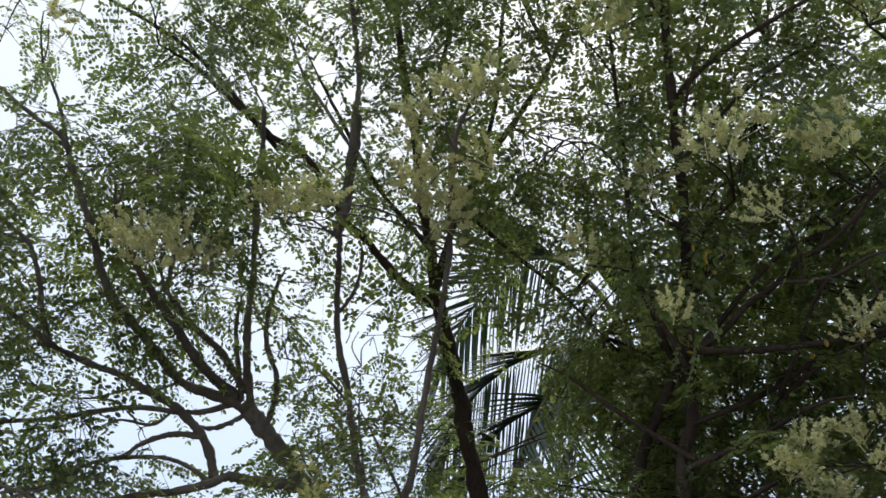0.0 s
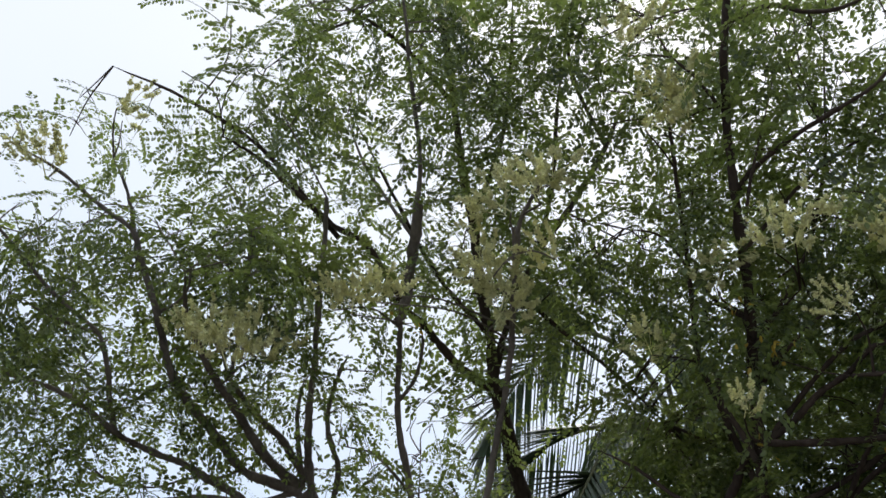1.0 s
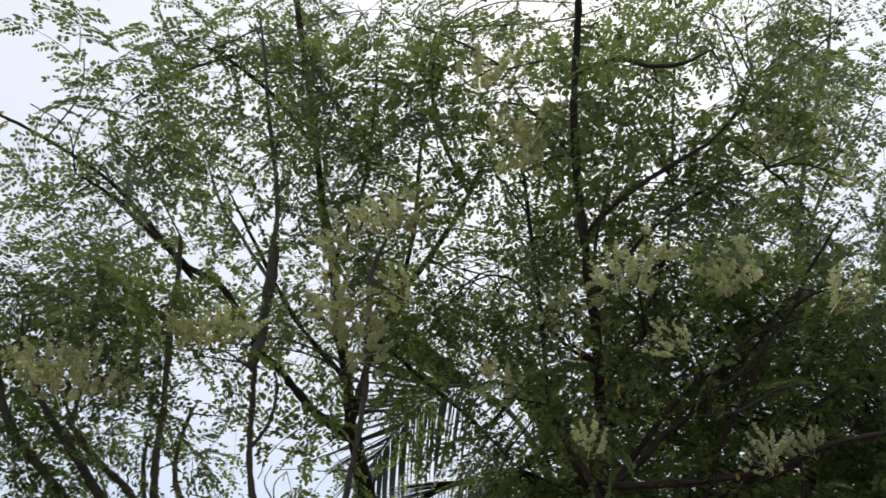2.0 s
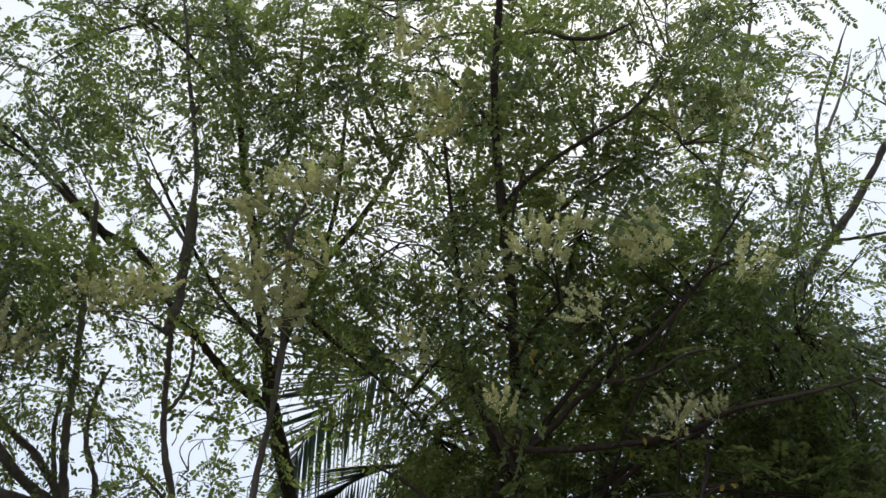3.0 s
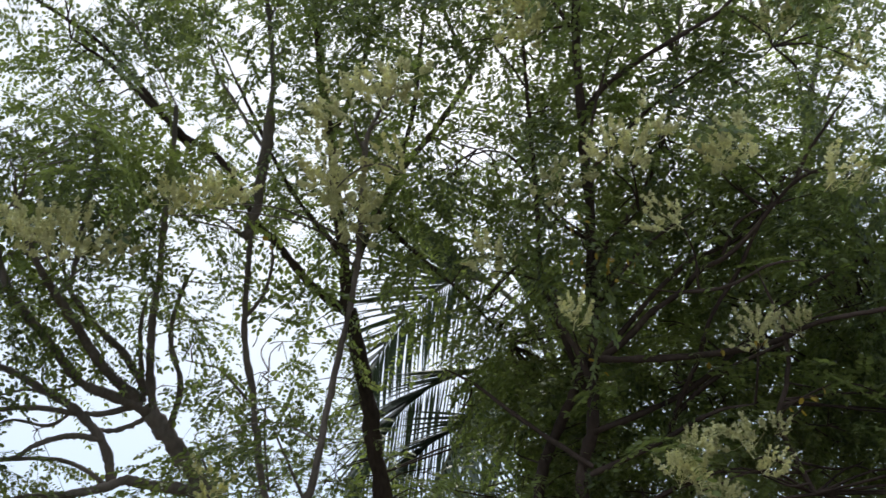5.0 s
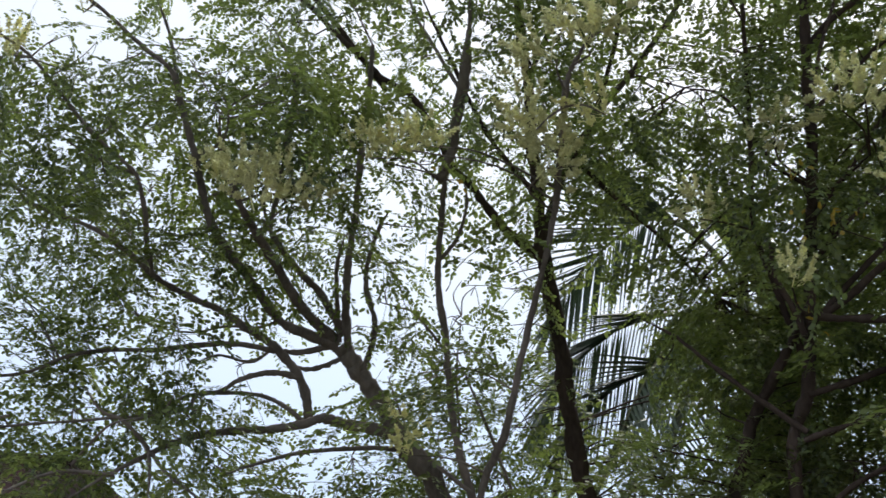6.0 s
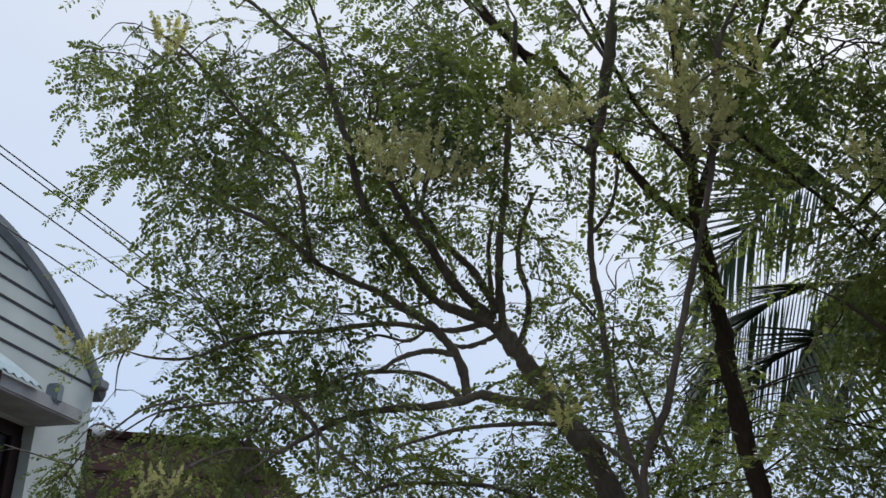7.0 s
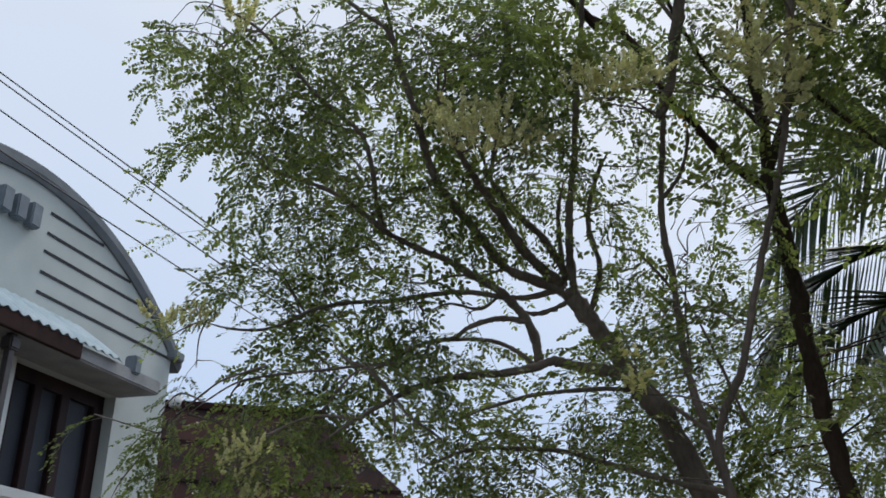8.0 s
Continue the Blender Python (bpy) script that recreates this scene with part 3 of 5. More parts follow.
left_tree.limb(0.0092, 0.0041, (-0.53, 3.28, 2.46), (-0.62, 3.20, 2.45), (-0.72, 3.12, 2.43), (-0.82, 3.03, 2.40), (-0.91, 2.93, 2.35), (-0.99, 2.85, 2.30))
left_tree.limb(0.0093, 0.0074, (-0.70, 3.12, 2.74), (-0.76, 3.11, 2.71), (-0.82, 3.09, 2.69), (-0.88, 3.08, 2.71))
left_tree.limb(0.0112, 0.0034, (-0.75, 3.10, 2.77), (-0.84, 3.06, 2.74), (-0.92, 3.03, 2.74), (-1.02, 2.98, 2.75), (-1.12, 2.94, 2.74), (-1.25, 2.88, 2.71), (-1.38, 2.83, 2.70), (-1.48, 2.78, 2.67), (-1.55, 2.74, 2.62), (-1.62, 2.70, 2.59), (-1.71, 2.66, 2.59), (-1.79, 2.62, 2.61))
left_tree.limb(0.0101, 0.0042, (-0.84, 3.08, 2.66), (-0.91, 3.05, 2.67), (-0.96, 3.02, 2.66), (-1.02, 2.99, 2.63), (-1.06, 2.96, 2.59), (-1.12, 2.92, 2.57), (-1.14, 2.90, 2.52), (-1.22, 2.85, 2.49), (-1.30, 2.80, 2.45))
left_tree.limb(0.0081, 0.0024, (-0.82, 3.10, 2.51), (-0.88, 3.07, 2.56), (-0.95, 3.03, 2.59), (-1.05, 2.98, 2.59), (-1.15, 2.93, 2.57), (-1.25, 2.87, 2.50), (-1.33, 2.82, 2.48), (-1.43, 2.77, 2.46), (-1.55, 2.71, 2.44), (-1.64, 2.65, 2.41), (-1.69, 2.60, 2.36), (-1.75, 2.55, 2.29))
left_tree.limb(0.0075, 0.0033, (-1.20, 2.80, 2.37), (-1.23, 2.78, 2.41), (-1.27, 2.75, 2.45), (-1.32, 2.72, 2.47), (-1.36, 2.68, 2.53))
left_tree.limb(0.0067, 0.0032, (-1.20, 2.80, 2.37), (-1.17, 2.76, 2.29), (-1.15, 2.72, 2.21))
left_tree.limb(0.0066, 0.0023, (-1.19, 2.80, 2.36), (-1.12, 2.75, 2.29), (-1.02, 2.69, 2.22), (-0.97, 2.65, 2.18))
left_tree.limb(0.0050, 0.0024, (-1.43, 2.80, 2.34), (-1.36, 2.76, 2.39), (-1.28, 2.72, 2.43), (-1.13, 2.66, 2.43))
left_tree.limb(0.0097, 0.0032, (-1.22, 2.72, 2.90), (-1.22, 2.66, 2.97), (-1.21, 2.61, 3.04), (-1.21, 2.54, 3.11), (-1.22, 2.52, 3.14), (-1.28, 2.45, 3.19), (-1.33, 2.38, 3.24), (-1.38, 2.30, 3.31), (-1.43, 2.23, 3.37), (-1.48, 2.17, 3.40), (-1.54, 2.10, 3.41))
left_tree.limb(0.0052, 0.0026, (-1.23, 2.55, 3.15), (-1.31, 2.49, 3.17), (-1.38, 2.44, 3.20), (-1.42, 2.40, 3.23))
left_tree.limb(0.0043, 0.0024, (-1.49, 2.30, 3.43), (-1.53, 2.26, 3.41), (-1.54, 2.22, 3.34), (-1.53, 2.15, 3.20))
left_tree.limb(0.0062, 0.0026, (-1.08, 2.62, 3.23), (-0.97, 2.56, 3.25), (-0.94, 2.51, 3.32), (-0.97, 2.45, 3.39))
left_tree.limb(0.0073, 0.0036, (-1.14, 2.60, 3.44), (-1.14, 2.50, 3.57), (-1.15, 2.45, 3.64), (-1.17, 2.40, 3.70))
left_tree.limb(0.0073, 0.0129, (-0.90, 2.85, 3.09), (-0.86, 2.80, 3.23), (-0.83, 2.75, 3.35), (-0.81, 2.72, 3.43), name="stem")
left_tree.limb(0.0129, 0.0129, (-0.81, 2.72, 3.43), (-0.79, 2.69, 3.50), (-0.79, 2.66, 3.55), name="stub")
left_tree.limb(0.0055, 0.0028, (-0.81, 2.72, 3.42), (-0.75, 2.74, 3.45), (-0.67, 2.77, 3.41), (-0.59, 2.80, 3.35))
left_tree.limb(0.0057, 0.0036, (-0.92, 2.95, 3.11), (-0.92, 2.84, 3.16), (-0.87, 2.70, 3.22))
left_tree.limb(0.0066, 0.0027, (-0.95, 3.10, 2.77), (-1.00, 3.04, 2.71), (-1.08, 2.96, 2.71), (-1.14, 2.90, 2.66))
left_tree.limb(0.0057, 0.0028, (-0.93, 3.10, 2.87), (-1.00, 3.07, 2.84), (-1.09, 3.04, 2.84), (-1.19, 3.00, 2.81), (-1.31, 2.95, 2.82))
left_tree.limb(0.0111, 0.0046, (-0.28, 3.28, 2.12), (-0.42, 3.26, 2.15), (-0.59, 3.22, 2.20), (-0.76, 3.18, 2.25), (-0.93, 3.13, 2.26), (-1.07, 3.09, 2.25), (-1.21, 3.05, 2.19))
left_tree.limb(0.0148, 0.0083, (-0.26, 3.29, 2.09), (-0.32, 3.24, 2.31), (-0.36, 3.19, 2.50), (-0.37, 3.10, 2.75), (-0.38, 3.01, 2.95), (-0.35, 2.92, 3.14), (-0.33, 2.86, 3.24), name="stem")
left_tree.limb(0.0129, 0.0185, (-0.34, 2.78, 3.17), (-0.31, 2.76, 3.22), (-0.27, 2.69, 3.32), (-0.22, 2.58, 3.49), name="stem")
left_tree.limb(0.0092, 0.0046, (-0.23, 2.59, 3.48), (-0.20, 2.52, 3.57), (-0.19, 2.42, 3.69), (-0.19, 2.30, 3.81), (-0.18, 2.18, 3.93), (-0.18, 2.06, 4.03))
left_tree.limb(0.0075, 0.0040, (-0.24, 2.70, 3.41), (-0.32, 2.66, 3.57), (-0.39, 2.62, 3.71), (-0.43, 2.55, 3.87))
left_tree.limb(0.0074, 0.0046, (-0.37, 2.99, 3.00), (-0.31, 2.97, 3.06), (-0.27, 2.92, 3.15), (-0.27, 2.89, 3.21))
left_tree.limb(0.0073, 0.0036, (-0.31, 3.19, 2.29), (-0.44, 3.15, 2.40), (-0.51, 3.11, 2.51), (-0.55, 3.06, 2.64))
left_tree.limb(0.0048, 0.0029, (-0.36, 3.34, 2.52), (-0.36, 3.28, 2.70), (-0.33, 3.21, 2.89))
left_tree.limb(0.0056, 0.0028, (-0.38, 3.15, 2.75), (-0.47, 3.09, 2.86), (-0.52, 3.08, 2.88), (-0.59, 3.06, 2.90))
left_tree.limb(0.0058, 0.0039, (-0.20, 3.40, 2.34), (-0.29, 3.32, 2.60), (-0.37, 3.24, 2.80))
left_tree.limb(0.0130, 0.0084, (-0.25, 3.09, 2.04), (-0.27, 3.05, 2.20), (-0.25, 3.02, 2.29), (-0.18, 2.97, 2.42), (-0.12, 2.90, 2.61), (-0.06, 2.82, 2.78), (0.01, 2.71, 2.99), (0.05, 2.58, 3.18), (0.07, 2.49, 3.30), name="stem")
left_tree.limb(0.0084, 0.0042, (0.06, 2.45, 3.18), (0.08, 2.40, 3.25), (0.12, 2.36, 3.30), (0.18, 2.32, 3.36))
left_tree.limb(0.0043, 0.0016, (-1.54, 2.62, 2.44), (-1.60, 2.60, 2.42), (-1.66, 2.57, 2.39), (-1.72, 2.54, 2.33), (-1.78, 2.51, 2.26), (-1.82, 2.47, 2.17), (-1.86, 2.43, 2.08), (-1.87, 2.40, 2.01))
left_tree.limb(0.0059, 0.0023, (-1.27, 2.75, 2.29), (-1.39, 2.68, 2.29), (-1.47, 2.63, 2.25), (-1.53, 2.58, 2.19), (-1.55, 2.54, 2.11), (-1.56, 2.50, 2.03))

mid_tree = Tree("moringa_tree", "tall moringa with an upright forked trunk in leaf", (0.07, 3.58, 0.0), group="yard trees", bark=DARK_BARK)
mid_tree.limb(0.0358, 0.0268, (0.07, 3.58, -0.05), (0.11, 3.58, 1.77), (0.07, 3.54, 2.17), (0.02, 3.47, 2.47), (-0.01, 3.37, 2.81), (-0.04, 3.24, 3.11), name="trunk")
mid_tree.limb(0.0169, 0.0127, (-0.04, 3.16, 3.05), (-0.17, 3.08, 3.15), (-0.26, 2.99, 3.26), (-0.35, 2.91, 3.34))
mid_tree.limb(0.0118, 0.0072, (-0.31, 2.94, 3.30), (-0.42, 2.82, 3.51), (-0.53, 2.78, 3.59), (-0.66, 2.69, 3.71), (-0.75, 2.63, 3.80), (-0.86, 2.57, 3.87))
mid_tree.limb(0.0219, 0.0105, (-0.05, 3.15, 3.06), (-0.04, 3.10, 3.23), (-0.05, 3.02, 3.41), (-0.05, 2.93, 3.60), (-0.06, 2.81, 3.81), (-0.06, 2.59, 4.09), (-0.07, 2.47, 4.24), (-0.07, 2.33, 4.40), name="trunk")
mid_tree.limb(0.0159, 0.0091, (-0.04, 3.13, 3.11), (0.04, 3.12, 3.33), (0.19, 3.09, 3.58), (0.33, 3.08, 3.74), (0.50, 3.03, 3.96), (0.60, 2.99, 4.15))
mid_tree.limb(0.0077, 0.0056, (0.08, 2.91, 3.29), (0.22, 2.96, 3.14), (0.35, 2.99, 3.00), (0.48, 3.02, 2.82))
mid_tree.limb(0.0099, 0.0051, (-0.04, 3.06, 3.23), (-0.17, 2.98, 3.40), (-0.24, 2.92, 3.53), (-0.31, 2.82, 3.69), (-0.41, 2.66, 3.92))
mid_tree.limb(0.0102, 0.0065, (-0.06, 2.94, 3.61), (0.09, 2.82, 3.88), (0.16, 2.69, 4.12), (0.20, 2.57, 4.33))
mid_tree.limb(0.0102, 0.0054, (0.17, 3.01, 3.51), (0.26, 2.91, 3.75), (0.31, 2.81, 3.98), (0.37, 2.72, 4.18))
mid_tree.limb(0.0105, 0.0051, (-0.06, 2.74, 4.01), (-0.16, 2.60, 4.11), (-0.26, 2.48, 4.16), (-0.42, 2.35, 4.22))
mid_tree.limb(0.0089, 0.0055, (0.50, 3.03, 3.96), (0.41, 2.87, 4.15), (0.40, 2.73, 4.30), (0.46, 2.59, 4.43))
mid_tree.limb(0.0084, 0.0041, (-0.04, 2.60, 4.23), (-0.23, 2.50, 4.28), (-0.51, 2.49, 4.21), (-0.70, 2.51, 4.10))
mid_tree.limb(0.0099, 0.0041, (-0.52, 2.84, 3.57), (-0.72, 2.65, 3.82), (-0.85, 2.56, 3.92), (-1.02, 2.46, 4.01), (-1.19, 2.37, 4.07))

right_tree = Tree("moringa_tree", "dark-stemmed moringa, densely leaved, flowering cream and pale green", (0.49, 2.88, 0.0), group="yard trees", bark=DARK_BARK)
right_tree.limb(0.0198, 0.0102, (0.49, 2.88, -0.05), (0.57, 2.82, 2.05), (0.64, 2.72, 2.43), (0.67, 2.62, 2.70), (0.70, 2.48, 2.99), (0.70, 2.38, 3.17), (0.70, 2.24, 3.38), (0.71, 2.10, 3.54), (0.73, 1.99, 3.66), (0.75, 1.87, 3.78), name="trunk")
right_tree.limb(0.0075, 0.0050, (0.71, 2.03, 3.58), (0.83, 1.99, 3.59), (0.92, 1.99, 3.55), (1.01, 1.97, 3.53), (1.09, 1.92, 3.53))
right_tree.limb(0.0059, 0.0035, (0.68, 2.19, 3.42), (0.63, 2.17, 3.53), (0.58, 2.17, 3.62), (0.53, 2.13, 3.75))
right_tree.limb(0.0113, 0.0046, (0.65, 2.60, 2.57), (0.76, 2.56, 2.54), (0.90, 2.50, 2.51), (1.07, 2.42, 2.49), (1.18, 2.33, 2.50), (1.32, 2.24, 2.48), (1.45, 2.14, 2.46))
right_tree.limb(0.0082, 0.0053, (0.65, 2.66, 2.56), (0.80, 2.62, 2.70), (0.96, 2.57, 2.82), (1.11, 2.55, 2.87), (1.23, 2.51, 2.95))
right_tree.limb(0.0102, 0.0044, (0.66, 2.79, 2.49), (0.60, 2.73, 2.72), (0.56, 2.68, 2.89), (0.57, 2.57, 3.11), (0.57, 2.45, 3.32), (0.57, 2.37, 3.45), (0.57, 2.30, 3.56))
right_tree.limb(0.0082, 0.0047, (0.69, 2.53, 2.83), (0.81, 2.53, 2.97), (0.92, 2.53, 3.12), (1.01, 2.50, 3.31), (1.07, 2.47, 3.49))
right_tree.limb(0.0077, 0.0048, (1.09, 2.45, 2.10), (1.05, 2.44, 2.28), (1.09, 2.42, 2.38), (1.11, 2.39, 2.50), (1.07, 2.35, 2.69))
right_tree.limb(0.0067, 0.0036, (0.70, 2.54, 2.91), (0.62, 2.59, 3.03), (0.52, 2.57, 3.24), (0.42, 2.63, 3.33))
right_tree.limb(0.0099, 0.0055, (0.63, 2.72, 2.40), (0.80, 2.74, 2.45), (0.99, 2.74, 2.53), (1.29, 2.63, 2.72), (1.56, 2.54, 2.81))
right_tree.limb(0.0068, 0.0037, (0.71, 2.48, 3.10), (0.93, 2.42, 3.28), (1.14, 2.38, 3.39), (1.34, 2.38, 3.44))
right_tree.limb(0.0082, 0.0035, (0.62, 2.75, 2.31), (0.45, 2.79, 2.48), (0.33, 2.83, 2.62), (0.24, 2.87, 2.70))
right_tree.limb(0.0194, 0.0117, (0.45, 3.01, 2.20), (0.51, 2.92, 2.38), (0.57, 2.84, 2.48), (0.62, 2.76, 2.56), (0.68, 2.67, 2.65))
right_tree.limb(0.0095, 0.0044, (0.61, 2.75, 2.29), (0.75, 2.64, 2.31), (0.91, 2.51, 2.35), (0.99, 2.41, 2.33))
right_tree.limb(0.0095, 0.0046, (0.58, 2.81, 2.01), (0.67, 2.74, 2.14), (0.80, 2.66, 2.20), (0.93, 2.57, 2.22))
right_tree.limb(0.0100, 0.0042, (0.71, 2.34, 3.23), (0.75, 2.32, 3.27), (0.81, 2.28, 3.30), (0.89, 2.24, 3.33), (1.01, 2.18, 3.36), (1.10, 2.14, 3.39), (1.17, 2.09, 3.44), (1.23, 2.05, 3.51))
right_tree.limb(0.0057, 0.0034, (0.69, 2.32, 3.09), (0.73, 2.30, 3.21), (0.79, 2.27, 3.35), (0.85, 2.25, 3.48))
right_tree.limb(0.0065, 0.0033, (0.68, 2.60, 2.72), (0.74, 2.55, 2.78), (0.82, 2.50, 2.84), (0.90, 2.45, 2.88), (0.99, 2.40, 2.91))
right_tree.limb(0.0106, 0.0046, (0.68, 2.66, 2.59), (0.75, 2.61, 2.62), (0.82, 2.56, 2.67), (0.90, 2.50, 2.70), (0.96, 2.45, 2.74), (1.02, 2.41, 2.75), (1.09, 2.35, 2.79), (1.15, 2.29, 2.84), (1.21, 2.25, 2.88), (1.27, 2.20, 2.88))
right_tree.limb(0.0081, 0.0047, (0.85, 2.75, 2.38), (0.89, 2.67, 2.46), (0.94, 2.60, 2.54), (0.98, 2.52, 2.63), (1.05, 2.44, 2.71), (1.10, 2.36, 2.79), (1.15, 2.30, 2.85))
right_tree.limb(0.0075, 0.0041, (0.70, 2.55, 2.88), (0.76, 2.49, 2.90), (0.82, 2.42, 2.93))
right_tree.limb(0.0081, 0.0038, (0.87, 2.72, 2.42), (0.95, 2.63, 2.47), (1.04, 2.56, 2.50), (1.13, 2.48, 2.51), (1.18, 2.42, 2.54))
right_tree.limb(0.0096, 0.0050, (0.64, 2.66, 2.54), (0.61, 2.64, 2.63), (0.58, 2.63, 2.71), (0.58, 2.61, 2.79), (0.54, 2.60, 2.83))
right_tree.limb(0.0067, 0.0033, (1.28, 2.40, 2.97), (1.31, 2.35, 3.02), (1.36, 2.28, 3.07), (1.42, 2.20, 3.13))
right_tree.limb(0.0056, 0.0032, (1.03, 2.45, 2.78), (1.08, 2.40, 2.85), (1.16, 2.36, 2.87), (1.26, 2.30, 2.86))
right_tree.limb(0.0060, 0.0028, (0.85, 2.35, 2.63), (0.95, 2.28, 2.60), (1.04, 2.20, 2.61), (1.11, 2.15, 2.59))

far_tree = Tree("moringa_tree", "slender moringa with a light open crown behind the others", (1.49, 4.18, 0.0), group="yard trees")
far_tree.limb(0.0300, 0.0128, (1.49, 4.18, -0.05), (1.72, 3.98, 2.46), (1.86, 3.79, 2.95), (1.97, 3.61, 3.27), (2.15, 3.45, 3.43), (2.27, 3.31, 3.56), (2.38, 3.19, 3.66), (2.50, 3.01, 3.81), (2.59, 2.86, 3.94), name="trunk")
far_tree.limb(0.0102, 0.0051, (2.30, 3.32, 3.61), (2.45, 3.24, 3.57), (2.61, 3.14, 3.54))
far_tree.limb(0.0102, 0.0052, (2.34, 3.28, 3.63), (2.33, 3.19, 3.82), (2.33, 3.07, 4.03), (2.40, 2.91, 4.20), (2.47, 2.74, 4.35))
far_tree.limb(0.0175, 0.0078, (1.93, 3.64, 3.19), (1.88, 3.44, 3.69), (1.95, 3.22, 4.03), (2.03, 3.06, 4.24), (2.09, 2.94, 4.38), (2.13, 2.79, 4.57))
far_tree.limb(0.0077, 0.0051, (1.96, 3.23, 4.04), (2.14, 3.10, 4.07), (2.23, 2.94, 4.18))
far_tree.limb(0.0125, 0.0048, (1.96, 3.59, 3.26), (2.15, 3.39, 3.18), (2.37, 3.15, 3.12))
far_tree.limb(0.0105, 0.0050, (2.13, 3.30, 3.54), (2.22, 3.23, 3.74), (2.32, 3.16, 3.92), (2.53, 3.06, 4.23), (2.62, 3.00, 4.41))
far_tree.limb(0.0097, 0.0049, (1.89, 3.45, 3.66), (1.97, 3.33, 3.87), (2.10, 3.20, 4.07), (2.18, 3.10, 4.23))

palm = thing("coconut_palm", "coconut palm with dark green arching fronds", "palm tree", at=(2.30, 8.31, 0.0))
trunk_line = spline(((2.30, 8.31, -0.1), (2.10, 8.36, 2.17), (1.57, 8.31, 4.56)), 20)
ringed = 0.15 * np.linspace(1.15, 0.85, len(trunk_line)) * (1 + 0.05 * (np.arange(len(trunk_line)) % 2))
part("trunk", quad_mesh("trunk", *(lambda v, q: (v - trunk_line[0] * (1, 1, 0), q))(*tube(trunk_line, ringed, 14)), True), PALM_BARK, palm, "ringed grey palm trunk")
CROWN = (1.57, 8.31, 4.56)
HANG = dict(over=(0.5, -0.8, -0.7), under=(0.5, 0.8, -0.8))
frond(palm, (CROWN, (1.38, 8.07, 5.14), (1.11, 7.91, 5.45), (0.82, 7.80, 5.55), (0.56, 7.70, 5.41), (0.30, 7.59, 5.16), (0.10, 7.48, 4.90), (-0.05, 7.38, 4.62), (-0.14, 7.30, 4.40)), count=56, first=0.3, over=(1.0, -0.3, 0.38), long=1.1)
frond(palm, (CROWN, (1.23, 8.15, 4.72), (0.89, 8.00, 4.75), (0.54, 7.85, 4.64), (0.25, 7.72, 4.46), (0.03, 7.59, 4.24), (-0.14, 7.48, 4.01), (-0.22, 7.40, 3.85)), count=56, first=0.25, over=(1.0, -0.3, -0.08), long=1.15)
frond(palm, (CROWN, (1.19, 8.20, 4.35), (0.85, 8.08, 4.33), (0.50, 7.95, 4.21), (0.21, 7.82, 4.02), (-0.01, 7.71, 3.80), (-0.15, 7.60, 3.53)), count=44, first=0.25, over=(1.0, -0.3, -0.1), long=1.05)
frond(palm, (CROWN, (1.43, 8.21, 4.72), (1.22, 8.12, 4.62), (1.01, 7.96, 4.23), (0.84, 7.77, 3.76), (0.74, 7.60, 3.37)), count=26, first=0.25, long=0.85, **HANG)
frond(palm, (CROWN, (1.29, 8.16, 4.79), (0.92, 8.01, 4.60), (0.64, 7.84, 4.21), (0.41, 7.66, 3.80), (0.27, 7.50, 3.42)), count=26, first=0.3, long=0.85, **HANG)
frond(palm, (CROWN, (1.48, 7.90, 5.00), (1.50, 7.50, 5.12), (1.58, 7.15, 4.99), (1.72, 7.05, 4.64)), count=36, first=0.3, over=(0.35, -0.2, -1.0), under=(1.0, 0.4, 0.0))
frond(palm, (CROWN, (1.71, 8.38, 4.92), (1.96, 8.70, 5.13), (2.32, 9.01, 4.90)), count=36, over=(0.4, -0.5, -0.8), under=(0.9, 0.5, -0.2))
frond(palm, (CROWN, (1.40, 8.61, 4.95), (1.16, 9.12, 5.24), (0.89, 9.74, 5.18), (0.74, 10.19, 4.75)), count=40, over=(0.4, -0.4, -0.9), under=(0.3, 0.3, -1.2))

# ---- foliage ----
clump(-1.73, 2.13, 3.37, 1, scale=0.8)
clump(-1.61, 2.17, 3.43, 3, scale=0.8)
clump(-1.72, 2.57, 3.68, 5)
clump(-1.43, 2.56, 3.53, 5)
clump(-0.95, 2.23, 3.30, 4)
clump(-0.96, 2.80, 3.62, 7)
clump(-0.64, 2.34, 3.33, 3)
clump(-1.60, 2.41, 3.30, 2)
clump(-1.53, 2.79, 3.52, 5)
clump(-1.40, 2.83, 3.50, 5)
clump(-0.88, 2.65, 3.36, 6)
clump(-0.79, 2.93, 3.49, 5)
clump(-1.69, 2.72, 3.33, 3)
clump(-1.56, 2.87, 3.42, 4)
clump(-1.40, 3.04, 3.41, 8)
clump(-0.71, 2.83, 3.16, 4)
clump(-1.60, 2.56, 3.07, 1)
clump(-1.62, 2.93, 3.16, 6)
clump(-1.43, 2.98, 3.22, 5)
clump(-1.50, 3.10, 3.24, 6)
clump(-1.26, 2.91, 3.11, 5)
clump(-1.16, 2.80, 3.06, 4)
clump(-1.74, 2.88, 2.91, 5)
clump(-1.63, 3.04, 3.05, 5)
clump(-1.73, 3.07, 3.03, 5)
clump(-1.97, 2.78, 2.75, 2, scale=0.8)
clump(-1.78, 2.98, 2.84, 4)
clump(-1.68, 2.96, 2.76, 6)
clump(-1.30, 2.88, 2.70, 4)
clump(-1.42, 2.98, 2.70, 5)
clump(-1.12, 2.73, 2.66, 6)
clump(-1.07, 3.10, 2.72, 4)
clump(-0.41, 2.79, 2.55, 3)
clump(-0.33, 3.69, 2.85, 3)
